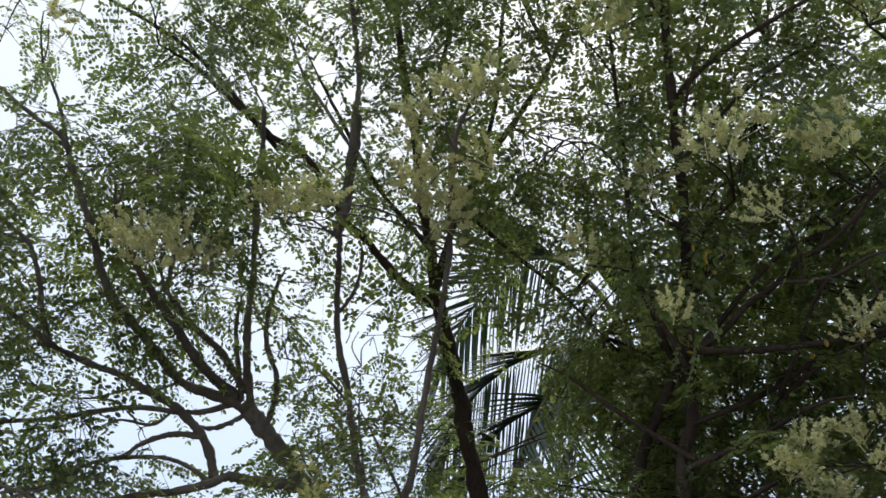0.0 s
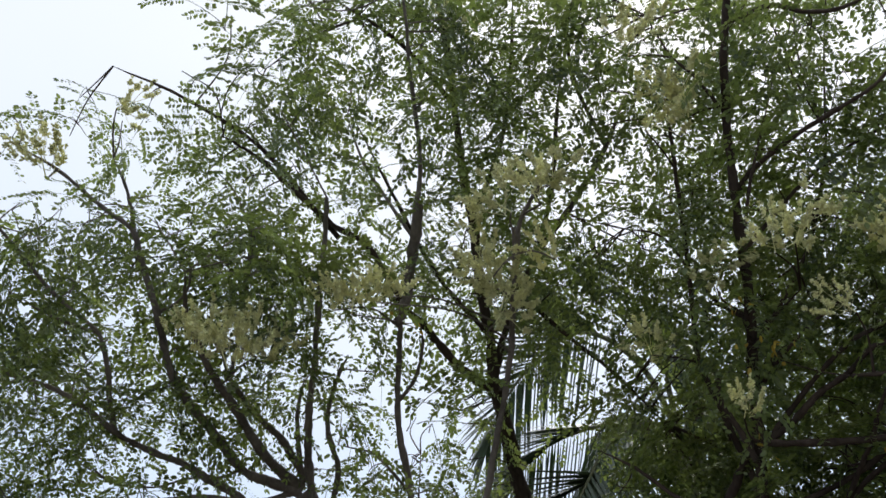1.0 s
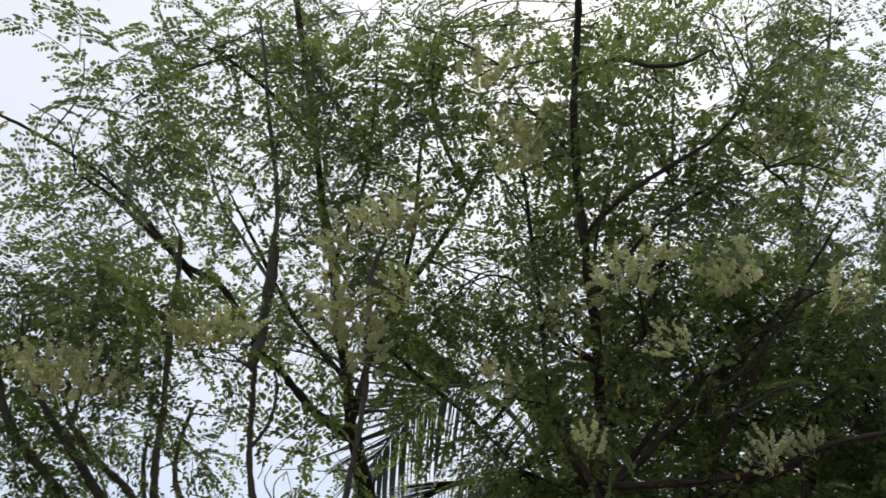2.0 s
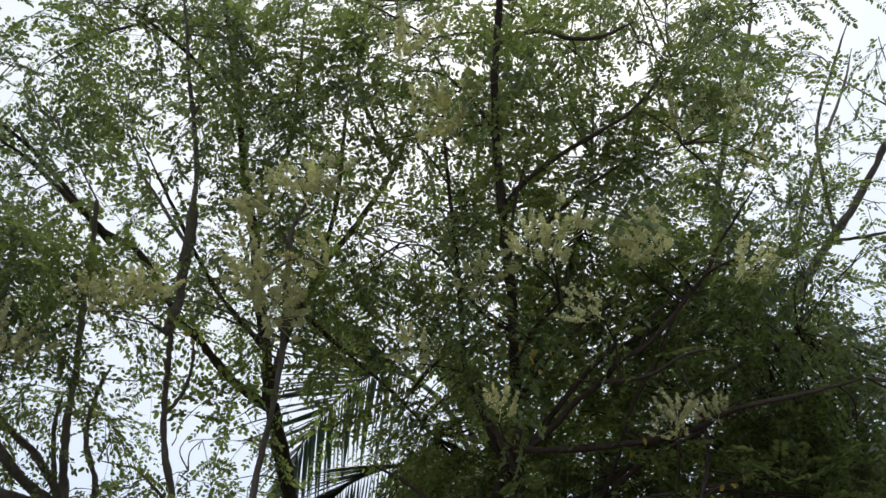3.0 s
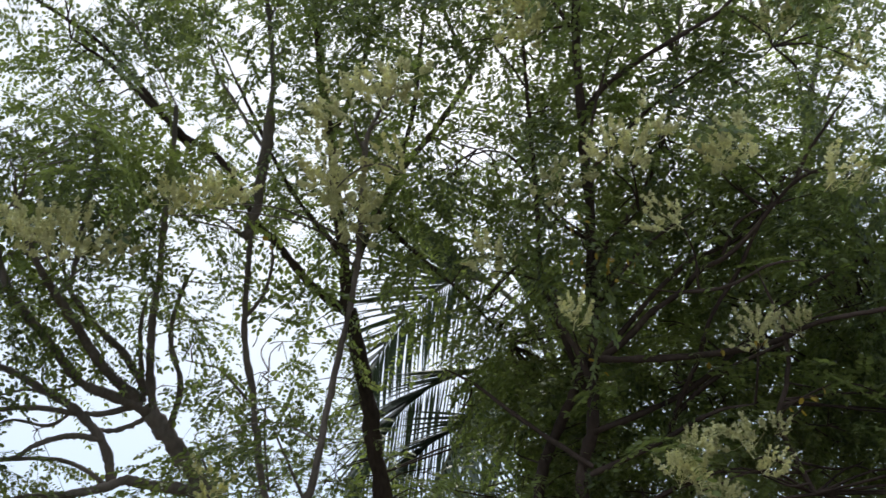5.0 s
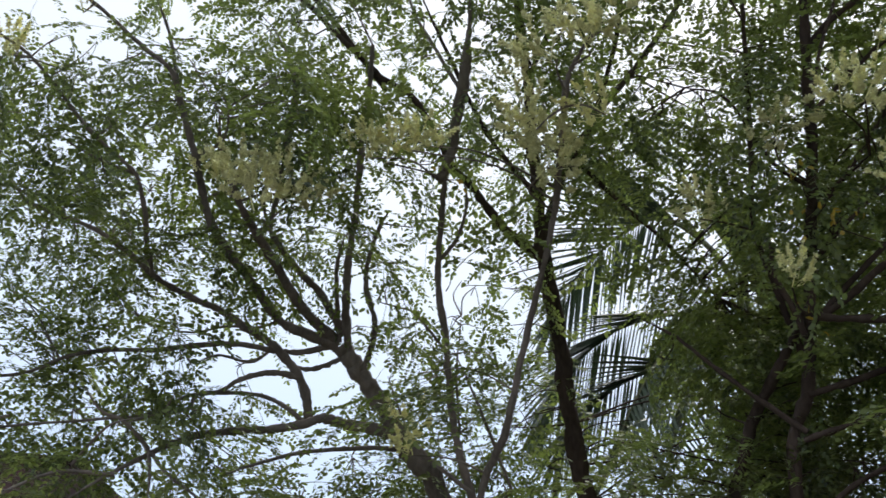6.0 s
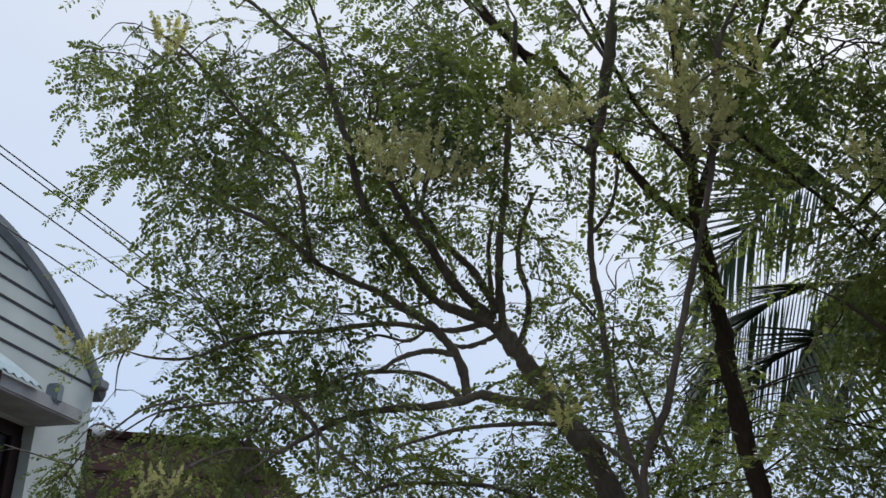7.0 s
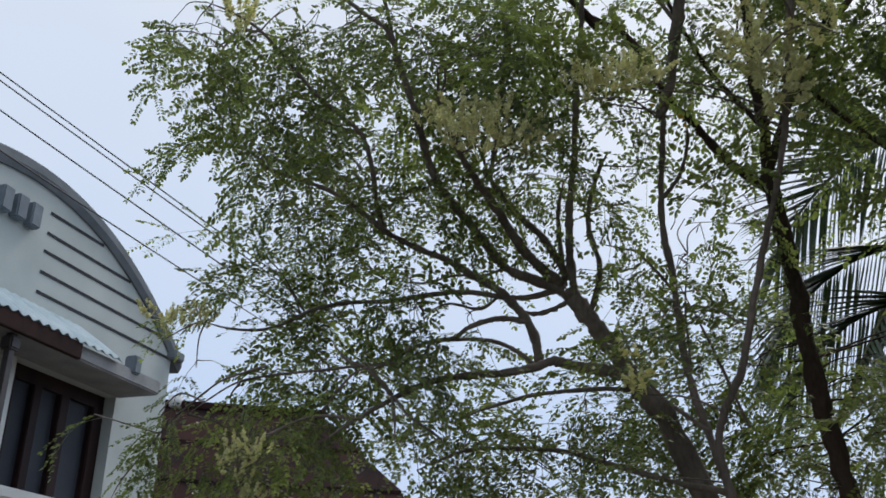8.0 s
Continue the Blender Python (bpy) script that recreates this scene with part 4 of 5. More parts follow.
clump(-0.15, 3.68, 2.88, 3)
clump(-2.00, 2.92, 2.56, 2, scale=0.8)
clump(-1.61, 2.73, 2.44, 3)
clump(-1.47, 2.83, 2.53, 6)
clump(-1.37, 2.96, 2.59, 6)
clump(-1.16, 2.95, 2.58, 5)
clump(-0.42, 2.91, 2.48, 4)
clump(-0.36, 3.66, 2.66, 4)
clump(-0.23, 3.81, 2.67, 6)
clump(-2.11, 2.57, 2.32, 1, scale=0.8)
clump(-2.18, 2.99, 2.43, 2, scale=0.8)
clump(-1.88, 3.02, 2.41, 5)
clump(-1.84, 3.30, 2.45, 4)
clump(-1.34, 3.29, 2.43, 6)
clump(-1.16, 3.25, 2.45, 7)
clump(-0.92, 3.38, 2.39, 7)
clump(-0.71, 3.25, 2.42, 6)
clump(-0.55, 2.98, 2.29, 5)
clump(-0.51, 3.96, 2.55, 5)
clump(-0.24, 3.69, 2.39, 6)
clump(-0.10, 3.57, 2.36, 3)
clump(-0.10, 3.92, 2.51, 4)
clump(-2.14, 3.00, 2.20, 3, scale=0.8)
clump(-1.87, 3.06, 2.24, 2)
clump(-1.23, 3.24, 2.17, 5)
clump(-1.06, 3.04, 2.17, 4)
clump(-1.02, 3.16, 2.20, 4)
clump(-0.89, 3.38, 2.28, 4)
clump(-0.91, 3.19, 2.25, 3)
clump(-0.99, 3.33, 2.29, 4)
clump(-0.79, 3.49, 2.29, 4)
clump(-0.80, 3.69, 2.28, 4)
clump(-0.82, 3.69, 2.34, 4)
clump(-0.47, 2.95, 2.12, 5)
clump(-0.47, 3.93, 2.35, 7)
clump(-0.19, 3.73, 2.31, 4)
clump(-0.26, 3.88, 2.32, 4)
clump(-0.10, 4.09, 2.38, 4)
clump(-0.09, 4.06, 2.31, 4)
clump(-0.11, 4.42, 2.36, 4)
clump(0.13, 4.23, 2.35, 6)
clump(0.08, 4.15, 2.28, 6)
clump(-0.09, 3.15, 3.66, 1)
clump(0.13, 3.33, 3.78, 3)
clump(0.31, 3.31, 3.65, 3)
clump(-0.09, 3.52, 3.77, 2)
clump(0.12, 3.28, 3.49, 2)
clump(0.28, 3.12, 3.41, 3)
clump(-0.10, 3.68, 2.47, 6)
clump(0.19, 4.13, 2.58, 6)
clump(-0.03, 3.99, 2.24, 4)
clump(-0.10, 3.98, 2.36, 4)
clump(0.19, 4.16, 2.34, 5)
clump(0.16, 4.25, 2.30, 6)
clump(-0.72, 2.14, 3.99, 2)
clump(-1.37, 2.53, 4.10, 3)
clump(-1.07, 2.40, 3.94, 1)
clump(-0.90, 2.23, 3.87, 2)
clump(-0.71, 2.47, 4.02, 4)
clump(-1.38, 2.19, 3.71, 2)
clump(-1.43, 2.61, 4.00, 5)
clump(-1.07, 2.21, 3.68, 1)
clump(-0.97, 2.79, 3.98, 1)
clump(-0.77, 2.65, 3.99, 5)
clump(-1.38, 2.26, 3.46, 2)
clump(-1.32, 2.58, 3.63, 3)
clump(-1.11, 2.59, 3.67, 2)
clump(-0.96, 2.62, 3.73, 1)
clump(-0.81, 2.63, 3.71, 3)
clump(-0.51, 2.14, 4.00, 1)
clump(-0.49, 2.39, 4.26, 4)
clump(-0.29, 2.31, 4.18, 5)
clump(-0.02, 2.19, 4.04, 4)
clump(0.14, 2.36, 4.30, 6)
clump(0.27, 2.24, 4.09, 5)
clump(0.45, 2.20, 3.92, 5)
clump(0.69, 2.38, 4.25, 4)
clump(0.91, 2.27, 4.03, 3)
clump(1.17, 2.41, 4.17, 6)
clump(1.23, 2.20, 3.99, 6)
clump(1.38, 2.19, 3.92, 3)
clump(1.41, 2.00, 3.66, 3)
clump(1.57, 1.98, 3.68, 3)
clump(-0.69, 2.31, 3.96, 4)
clump(-0.58, 2.48, 4.20, 5)
clump(-0.34, 2.40, 4.13, 5)
clump(-0.13, 2.33, 3.93, 5)
clump(-0.02, 2.29, 4.00, 6)
clump(0.25, 2.37, 3.98, 6)
clump(0.30, 2.28, 3.83, 6)
clump(0.48, 2.20, 3.72, 5)
clump(0.83, 2.46, 3.96, 6)
clump(0.81, 2.14, 3.70, 5)
clump(0.96, 2.09, 3.57, 5)
clump(1.10, 1.96, 3.45, 4)
clump(1.74, 2.80, 4.36, 2)
clump(1.96, 2.74, 4.27, 4)
clump(2.07, 2.53, 3.93, 3)
clump(2.37, 2.55, 4.03, 5)
clump(-0.60, 2.29, 3.71, 3)
clump(-0.58, 2.68, 4.18, 5)
clump(-0.39, 2.42, 3.89, 5)
clump(-0.15, 2.31, 3.70, 6)
clump(0.01, 2.76, 4.10, 8)
clump(0.13, 2.58, 3.91, 7)
clump(0.37, 2.42, 3.75, 6)
clump(0.46, 2.26, 3.58, 5)
clump(0.71, 2.44, 3.82, 6)
clump(0.94, 2.37, 3.71, 6)
clump(1.13, 2.39, 3.63, 5)
clump(1.25, 2.49, 3.78, 8)
clump(1.87, 3.03, 4.29, 6)
clump(2.09, 2.91, 4.16, 4)
clump(2.11, 2.78, 3.95, 4)
clump(2.26, 2.74, 3.82, 5)
clump(-0.75, 2.74, 3.86, 5)
clump(-0.64, 2.80, 3.86, 5)
clump(-0.35, 2.55, 3.65, 4)
clump(-0.13, 2.42, 3.62, 4)
clump(0.02, 2.79, 3.89, 8)
clump(0.10, 2.85, 3.85, 7)
clump(0.33, 2.46, 3.60, 4)
clump(0.54, 2.59, 3.61, 5)
clump(0.72, 2.73, 3.75, 6)
clump(0.90, 2.53, 3.58, 5)
clump(1.01, 2.29, 3.42, 6)
clump(1.15, 2.28, 3.36, 6)
clump(1.70, 2.92, 3.85, 6)
clump(2.01, 3.26, 4.03, 6)
clump(2.24, 2.99, 3.83, 5)
clump(2.46, 3.06, 3.87, 3)
clump(-0.83, 2.94, 3.83, 4)
clump(-0.38, 2.69, 3.58, 4)
clump(-0.25, 2.85, 3.66, 6)
clump(-0.03, 2.76, 3.59, 6)
clump(0.09, 2.87, 3.75, 7)
clump(0.26, 2.61, 3.39, 5)
clump(0.51, 2.40, 3.29, 4)
clump(0.64, 2.44, 3.32, 6)
clump(0.79, 2.59, 3.33, 5)
clump(0.93, 3.07, 3.67, 6)
clump(0.96, 2.50, 3.25, 4)
clump(1.12, 2.83, 3.56, 6)
clump(1.22, 2.39, 3.27, 4)
clump(1.32, 2.93, 3.51, 5)
clump(1.40, 3.10, 3.73, 6)
clump(1.76, 3.43, 3.88, 5)
clump(1.81, 3.36, 3.95, 5)
clump(1.99, 3.06, 3.70, 7)
clump(2.09, 3.02, 3.62, 5)
clump(2.54, 3.20, 3.70, 4)
clump(-0.89, 3.07, 3.63, 2)
clump(-0.50, 2.63, 3.38, 1)
clump(-0.36, 2.79, 3.38, 3)
clump(-0.20, 2.86, 3.52, 4)
clump(-0.11, 3.16, 3.64, 6)
clump(0.08, 3.02, 3.61, 7)
clump(0.31, 2.78, 3.32, 6)
clump(0.49, 2.75, 3.32, 7)
clump(0.63, 2.51, 3.07, 5)
clump(0.92, 2.92, 3.38, 7)
clump(1.08, 2.79, 3.26, 6)
clump(1.08, 2.73, 3.31, 5)
clump(1.20, 3.41, 3.73, 4, 0.16)
clump(1.13, 2.47, 3.03, 3)
clump(1.26, 2.75, 3.23, 4)
clump(1.40, 3.20, 3.43, 5)
clump(1.56, 3.57, 3.76, 5, 0.16)
clump(1.43, 2.62, 3.15, 4)
clump(1.50, 2.83, 3.23, 4)
clump(1.60, 3.06, 3.42, 5)
clump(1.84, 3.68, 3.89, 5, 0.16)
clump(1.50, 2.43, 2.99, 4)
clump(1.70, 2.99, 3.28, 5)
clump(1.88, 3.13, 3.41, 6)
clump(1.81, 3.17, 3.40, 5, 0.16)
clump(1.55, 2.33, 2.92, 4)
clump(1.67, 2.53, 3.01, 4)
clump(2.18, 3.41, 3.52, 4, 0.16)
clump(1.76, 2.36, 2.96, 3)
clump(-0.71, 2.87, 3.34, 3)
clump(-0.47, 3.09, 3.43, 3)
clump(-0.24, 3.19, 3.47, 4)
clump(-0.09, 3.10, 3.43, 4)
clump(0.06, 2.86, 3.23, 4)
clump(0.46, 2.99, 3.21, 7)
clump(0.55, 2.52, 2.98, 6)
clump(0.84, 2.91, 3.14, 5)
clump(0.90, 3.16, 3.37, 5)
clump(0.98, 3.20, 3.29, 5)
clump(0.94, 3.42, 3.55, 5, 0.16)
clump(0.91, 2.62, 2.96, 4)
clump(1.03, 2.85, 3.06, 4)
clump(1.14, 2.97, 3.24, 5)
clump(1.42, 4.04, 3.64, 5, 0.16)
clump(1.13, 2.57, 2.91, 4)
clump(1.22, 3.00, 3.13, 4)
clump(1.37, 3.06, 3.20, 5)
clump(1.54, 3.53, 3.35, 5, 0.16)
clump(1.44, 2.79, 3.02, 4)
clump(1.37, 2.76, 3.05, 5)
clump(1.62, 3.19, 3.20, 6)
clump(1.63, 3.37, 3.34, 5, 0.16)
clump(1.52, 2.65, 2.95, 4)
clump(1.49, 2.73, 2.98, 4)
clump(1.83, 3.26, 3.25, 6)
clump(1.89, 3.35, 3.31, 5, 0.16)
clump(1.72, 2.63, 2.95, 4)
clump(1.69, 2.59, 2.86, 4)
clump(2.25, 3.63, 3.48, 4, 0.16)
clump(1.94, 2.81, 2.92, 8)
clump(-0.80, 3.07, 3.20, 3)
clump(-0.66, 3.32, 3.27, 2)
clump(-0.42, 2.77, 3.01, 1)
clump(0.58, 2.89, 3.00, 4)
clump(0.78, 2.87, 2.88, 4)
clump(0.90, 3.07, 3.07, 5)
clump(0.96, 3.85, 3.42, 4, 0.16)
clump(1.01, 3.14, 3.03, 5)
clump(1.19, 3.28, 3.12, 5)
clump(1.25, 3.53, 3.25, 7)
clump(1.27, 4.04, 3.52, 5, 0.16)
clump(1.23, 3.03, 2.98, 4)
clump(1.29, 3.24, 3.14, 6)
clump(1.28, 3.34, 3.07, 5)
clump(1.52, 3.95, 3.40, 5, 0.16)
clump(1.37, 2.75, 2.85, 5)
clump(1.29, 2.76, 2.77, 4)
clump(1.51, 3.28, 2.98, 6)
clump(1.58, 3.57, 3.12, 5, 0.16)
clump(1.39, 2.49, 2.61, 3)
clump(1.46, 2.73, 2.75, 4)
clump(1.76, 3.32, 3.05, 6)
clump(1.87, 3.44, 3.09, 5, 0.16)
clump(1.57, 2.64, 2.70, 4)
clump(1.78, 3.02, 2.97, 5)
clump(1.98, 3.19, 3.03, 6)
clump(2.07, 3.32, 3.00, 5, 0.16)
clump(1.78, 2.54, 2.67, 4)
clump(1.99, 2.94, 2.76, 5)
clump(2.34, 3.63, 3.18, 4, 0.16)
clump(-0.49, 2.94, 2.97, 2)
clump(-0.35, 3.41, 3.11, 1)
clump(-0.18, 3.28, 3.01, 1)
clump(0.66, 3.11, 2.89, 3)
clump(0.81, 3.03, 2.76, 5)
clump(0.83, 3.39, 2.89, 5)
clump(0.99, 4.03, 3.34, 4, 0.16)
clump(0.91, 2.75, 2.62, 4)
clump(1.12, 3.34, 2.85, 5)
clump(1.12, 3.66, 3.04, 6)
clump(1.27, 3.81, 3.15, 5, 0.16)
clump(1.21, 3.11, 2.83, 5)
clump(1.35, 3.31, 2.90, 5)
clump(1.29, 3.16, 2.86, 5)
clump(1.37, 3.85, 3.03, 5, 0.16)
clump(1.40, 3.01, 2.73, 4)
clump(1.32, 2.98, 2.66, 4)
clump(1.51, 3.19, 2.83, 5)
clump(1.54, 3.69, 2.92, 5, 0.16)
clump(1.48, 2.82, 2.57, 4)
clump(1.50, 2.85, 2.58, 4)
clump(1.61, 3.28, 2.82, 5)
clump(1.68, 3.36, 2.93, 5, 0.16)
clump(1.59, 2.78, 2.56, 4)
clump(1.54, 2.73, 2.57, 4)
clump(1.96, 3.30, 2.80, 6)
clump(1.90, 3.43, 2.80, 5, 0.16)
clump(1.54, 2.42, 2.43, 3)
clump(1.77, 2.87, 2.55, 5)
clump(2.05, 3.11, 2.67, 5)
clump(2.43, 3.83, 3.00, 5, 0.16)
clump(-0.72, 3.35, 2.94, 1)
clump(-0.42, 3.16, 2.79, 1)
clump(-0.36, 3.47, 2.96, 2)
clump(-0.17, 3.30, 2.88, 1)
clump(0.60, 3.24, 2.67, 3)
clump(0.85, 3.49, 2.74, 6)
clump(1.09, 4.38, 3.11, 4, 0.16)
clump(0.87, 2.63, 2.49, 3)
clump(1.04, 3.14, 2.65, 5)
clump(0.97, 3.18, 2.70, 4)
clump(1.05, 3.62, 2.82, 5, 0.16)
clump(1.08, 2.75, 2.51, 3)
clump(1.08, 2.87, 2.47, 4)
clump(1.14, 3.13, 2.65, 4)
clump(1.45, 3.83, 2.78, 5, 0.16)
clump(1.33, 3.08, 2.60, 5)
clump(1.21, 2.96, 2.48, 4)
clump(1.54, 3.63, 2.68, 6)
clump(1.75, 4.03, 2.83, 5, 0.16)
clump(1.31, 2.59, 2.39, 3)
clump(1.40, 2.81, 2.46, 4)
clump(1.66, 3.37, 2.57, 6)
clump(1.67, 3.42, 2.59, 5, 0.16)
clump(1.44, 2.53, 2.31, 3)
clump(1.59, 2.98, 2.49, 5)
clump(1.91, 3.42, 2.62, 6)
clump(1.91, 3.51, 2.71, 5, 0.16)
clump(1.63, 2.67, 2.33, 4)
clump(1.76, 2.87, 2.39, 4)
clump(2.11, 3.44, 2.65, 7)
clump(2.10, 3.31, 2.64, 5, 0.16)
clump(0.57, 3.41, 2.61, 6)
clump(0.66, 3.04, 2.44, 5)
clump(0.64, 2.79, 2.40, 5)
clump(0.89, 4.40, 2.88, 4, 0.16)
clump(0.72, 2.63, 2.31, 4)
clump(0.79, 3.17, 2.48, 6)
clump(1.03, 4.03, 2.81, 4, 0.16)
clump(0.99, 3.16, 2.54, 6)
clump(0.89, 2.76, 2.38, 4)
clump(1.16, 3.75, 2.62, 4, 0.16)
clump(1.12, 3.08, 2.41, 5)
clump(1.06, 2.92, 2.42, 4)
clump(1.36, 3.49, 2.60, 6)
clump(1.51, 4.20, 2.80, 5, 0.16)
clump(0.17, 2.84, 2.33, 4)
clump(0.57, 2.74, 2.19, 3)
clump(0.69, 3.54, 2.47, 6)
clump(0.76, 3.47, 2.37, 5)
clump(0.90, 4.49, 2.66, 5, 0.16)
clump(0.71, 2.75, 2.23, 3)
clump(0.75, 2.81, 2.26, 4)
clump(0.77, 3.22, 2.30, 4)
clump(1.05, 4.54, 2.60, 5, 0.16)
clump(0.97, 3.06, 2.25, 5)
clump(0.84, 2.82, 2.21, 4)
clump(0.92, 3.10, 2.28, 5)
clump(1.29, 3.86, 2.56, 5, 0.16)
clump(1.01, 2.82, 2.27, 4)
clump(1.12, 3.15, 2.27, 5)
clump(1.20, 3.40, 2.36, 6)
clump(1.37, 3.95, 2.57, 5, 0.16)
clump(1.38, 2.56, 2.63, 3)
clump(1.45, 2.58, 2.65, 4)
clump(1.49, 2.72, 2.73, 5)
clump(1.83, 3.51, 3.02, 5, 0.16)
clump(1.54, 2.57, 2.63, 3)
clump(1.81, 3.06, 2.86, 6)
clump(2.06, 3.38, 2.98, 7)
clump(2.19, 3.87, 3.09, 5, 0.16)
clump(1.85, 2.88, 2.63, 8)
clump(1.60, 2.15, 2.36, 5)
clump(1.76, 2.23, 2.34, 4)
clump(1.67, 3.16, 2.66, 6)
clump(1.37, 2.79, 2.50, 4)
clump(1.65, 3.40, 2.71, 6)
clump(2.00, 4.18, 2.92, 5, 0.16)
clump(1.61, 2.75, 2.44, 4)
clump(1.58, 2.81, 2.49, 4)
clump(1.68, 2.87, 2.48, 5)
clump(2.22, 3.78, 2.78, 5, 0.16)
clump(1.72, 2.72, 2.51, 7)
clump(1.72, 2.34, 2.32, 5)
clump(2.18, 2.90, 2.46, 7)
clump(1.28, 2.62, 2.31, 3)
clump(1.55, 3.10, 2.42, 5)
clump(1.40, 2.89, 2.33, 4)
clump(1.94, 4.24, 2.73, 5, 0.16)
clump(1.54, 2.90, 2.32, 4)
clump(1.77, 3.06, 2.44, 5)
clump(1.67, 3.13, 2.36, 5)
clump(2.04, 3.66, 2.50, 5, 0.16)
clump(1.67, 2.73, 2.34, 4)
clump(1.62, 2.67, 2.32, 5)
clump(1.99, 3.37, 2.46, 4, 0.16)
clump(1.68, 2.49, 2.15, 4)
clump(2.09, 3.00, 2.34, 6)
clump(2.21, 3.44, 2.39, 4, 0.16)
clump(1.77, 2.36, 2.11, 5)
clump(1.13, 2.49, 2.09, 2)
clump(1.24, 2.69, 2.21, 3)
clump(1.50, 3.29, 2.33, 5)
clump(1.67, 3.56, 2.33, 5, 0.16)
clump(1.48, 2.83, 2.18, 4)
clump(1.66, 3.17, 2.19, 5)
clump(1.71, 3.14, 2.29, 5)
clump(2.21, 4.04, 2.51, 5, 0.16)
clump(1.69, 2.90, 2.20, 4)
clump(1.60, 2.66, 2.08, 3)
clump(1.70, 2.92, 2.17, 4)
clump(2.04, 3.34, 2.28, 5, 0.16)
clump(1.82, 2.88, 2.11, 6)
clump(1.98, 3.08, 2.17, 6)
clump(2.58, 3.95, 2.31, 4, 0.16)
clump(1.88, 2.55, 2.06, 4)
clump(2.03, 2.85, 2.14, 6)
clump(2.77, 3.79, 2.32, 4, 0.16)
clump(1.07, 3.25, 3.31, 2)
clump(1.04, 2.83, 3.11, 2)
clump(1.21, 2.67, 3.00, 3)
clump(0.89, 3.15, 3.06, 3)
clump(1.21, 3.25, 3.10, 5)
clump(1.24, 3.07, 3.05, 4)
clump(0.89, 3.02, 2.76, 3)
clump(1.05, 2.95, 2.78, 4)
clump(1.36, 3.27, 2.93, 8)
clump(0.75, 3.28, 2.38, 5)
clump(0.67, 3.20, 2.80, 5)
clump(0.66, 2.98, 2.72, 5)
clump(0.77, 3.10, 2.41, 5)
clump(0.68, 3.53, 2.35, 5)
clump(0.79, 3.27, 2.61, 5)
clump(0.79, 3.31, 2.83, 5)
clump(0.56, 2.99, 2.28, 5)
clump(0.67, 3.10, 2.30, 5)
clump(0.69, 2.96, 2.26, 5)
clump(0.80, 3.28, 2.86, 5)
clump(0.69, 3.16, 2.69, 5)
clump(0.74, 3.05, 2.58, 5)
clump(0.79, 3.47, 2.64, 5)
clump(0.68, 3.47, 2.73, 5)
clump(0.66, 3.10, 2.50, 5)
clump(0.50, 3.01, 2.26, 5)
clump(0.86, 3.57, 2.72, 5)
clump(0.37, 3.23, 2.30, 3)
clump(0.44, 3.03, 2.39, 3)
clump(0.48, 3.32, 2.58, 3)
clump(0.51, 3.30, 2.88, 3)
clump(0.51, 3.21, 2.73, 3)
clump(0.80, 3.19, 3.28, 4)
clump(0.78, 3.12, 3.12, 4)
clump(0.59, 3.03, 2.83, 4)
clump(0.63, 3.07, 3.31, 4)
clump(0.69, 3.27, 2.94, 4)
clump(0.53, 2.98, 2.80, 4)
clump(0.78, 3.06, 3.21, 4)
clump(0.48, 3.23, 2.97, 4)
clump(0.49, 3.00, 3.02, 4)
clump(0.94, 2.47, 2.93, 4)
clump(1.27, 2.71, 3.33, 4)
clump(0.86, 2.54, 3.55, 4)
clump(0.98, 3.02, 2.85, 4)
clump(1.10, 2.87, 3.26, 4)
clump(1.36, 2.96, 3.43, 4)
clump(1.04, 2.92, 3.14, 4)
clump(1.06, 2.89, 3.02, 4)
clump(0.82, 2.50, 3.49, 4)
clump(0.86, 2.43, 3.25, 4)
clump(0.75, 4.11, 2.76, 6)
clump(0.74, 3.73, 2.82, 6)
clump(0.85, 4.15, 2.62, 6)
clump(0.70, 3.67, 2.56, 6)
clump(0.94, 4.10, 3.04, 6)
clump(0.75, 3.83, 2.58, 6)
clump(0.67, 3.44, 2.63, 6)
clump(0.66, 3.78, 2.72, 6)
clump(-0.16, 3.22, 3.07, 1)
clump(-0.36, 3.29, 2.91, 1)
clump(-0.33, 3.20, 2.88, 1)
clump(-0.28, 3.22, 3.00, 1)
clump(-0.26, 3.40, 3.09, 1)
clump(-0.22, 3.12, 2.71, 1)
clump(-0.34, 3.02, 2.91, 1)
clump(-0.62, 3.34, 3.08, 1)
clump(-0.50, 3.10, 2.81, 1)
clump(-0.58, 3.27, 3.07, 1)
clump(-0.34, 3.18, 2.88, 1)
clump(-0.62, 3.87, 2.68, 3)
clump(-0.61, 3.56, 2.49, 3)
clump(-0.60, 3.49, 2.66, 3)
clump(-0.15, 3.53, 2.62, 3)
clump(-0.74, 3.55, 2.81, 3)
clump(-0.52, 3.89, 2.63, 3)
clump(-0.18, 3.73, 2.74, 3)
clump(-0.16, 3.83, 2.84, 3)
clump(-0.50, 3.60, 2.46, 3)
clump(-0.34, 3.50, 2.56, 3)
clump(-0.28, 3.67, 2.45, 3)
clump(-0.51, 3.62, 2.39, 3)
clump(-0.19, 3.62, 2.62, 3)
clump(-0.50, 3.57, 2.81, 3)
clump(-0.11, 2.65, 4.81, 4)
clump(0.44, 2.44, 4.52, 4)
clump(1.71, 2.56, 4.41, 4)
clump(1.82, 2.58, 4.44, 4)
clump(1.33, 2.39, 4.35, 4)
clump(1.57, 2.49, 3.98, 4)
clump(0.59, 2.84, 4.80, 4)
clump(1.87, 2.64, 4.54, 4)
clump(-0.26, 2.76, 4.69, 4)
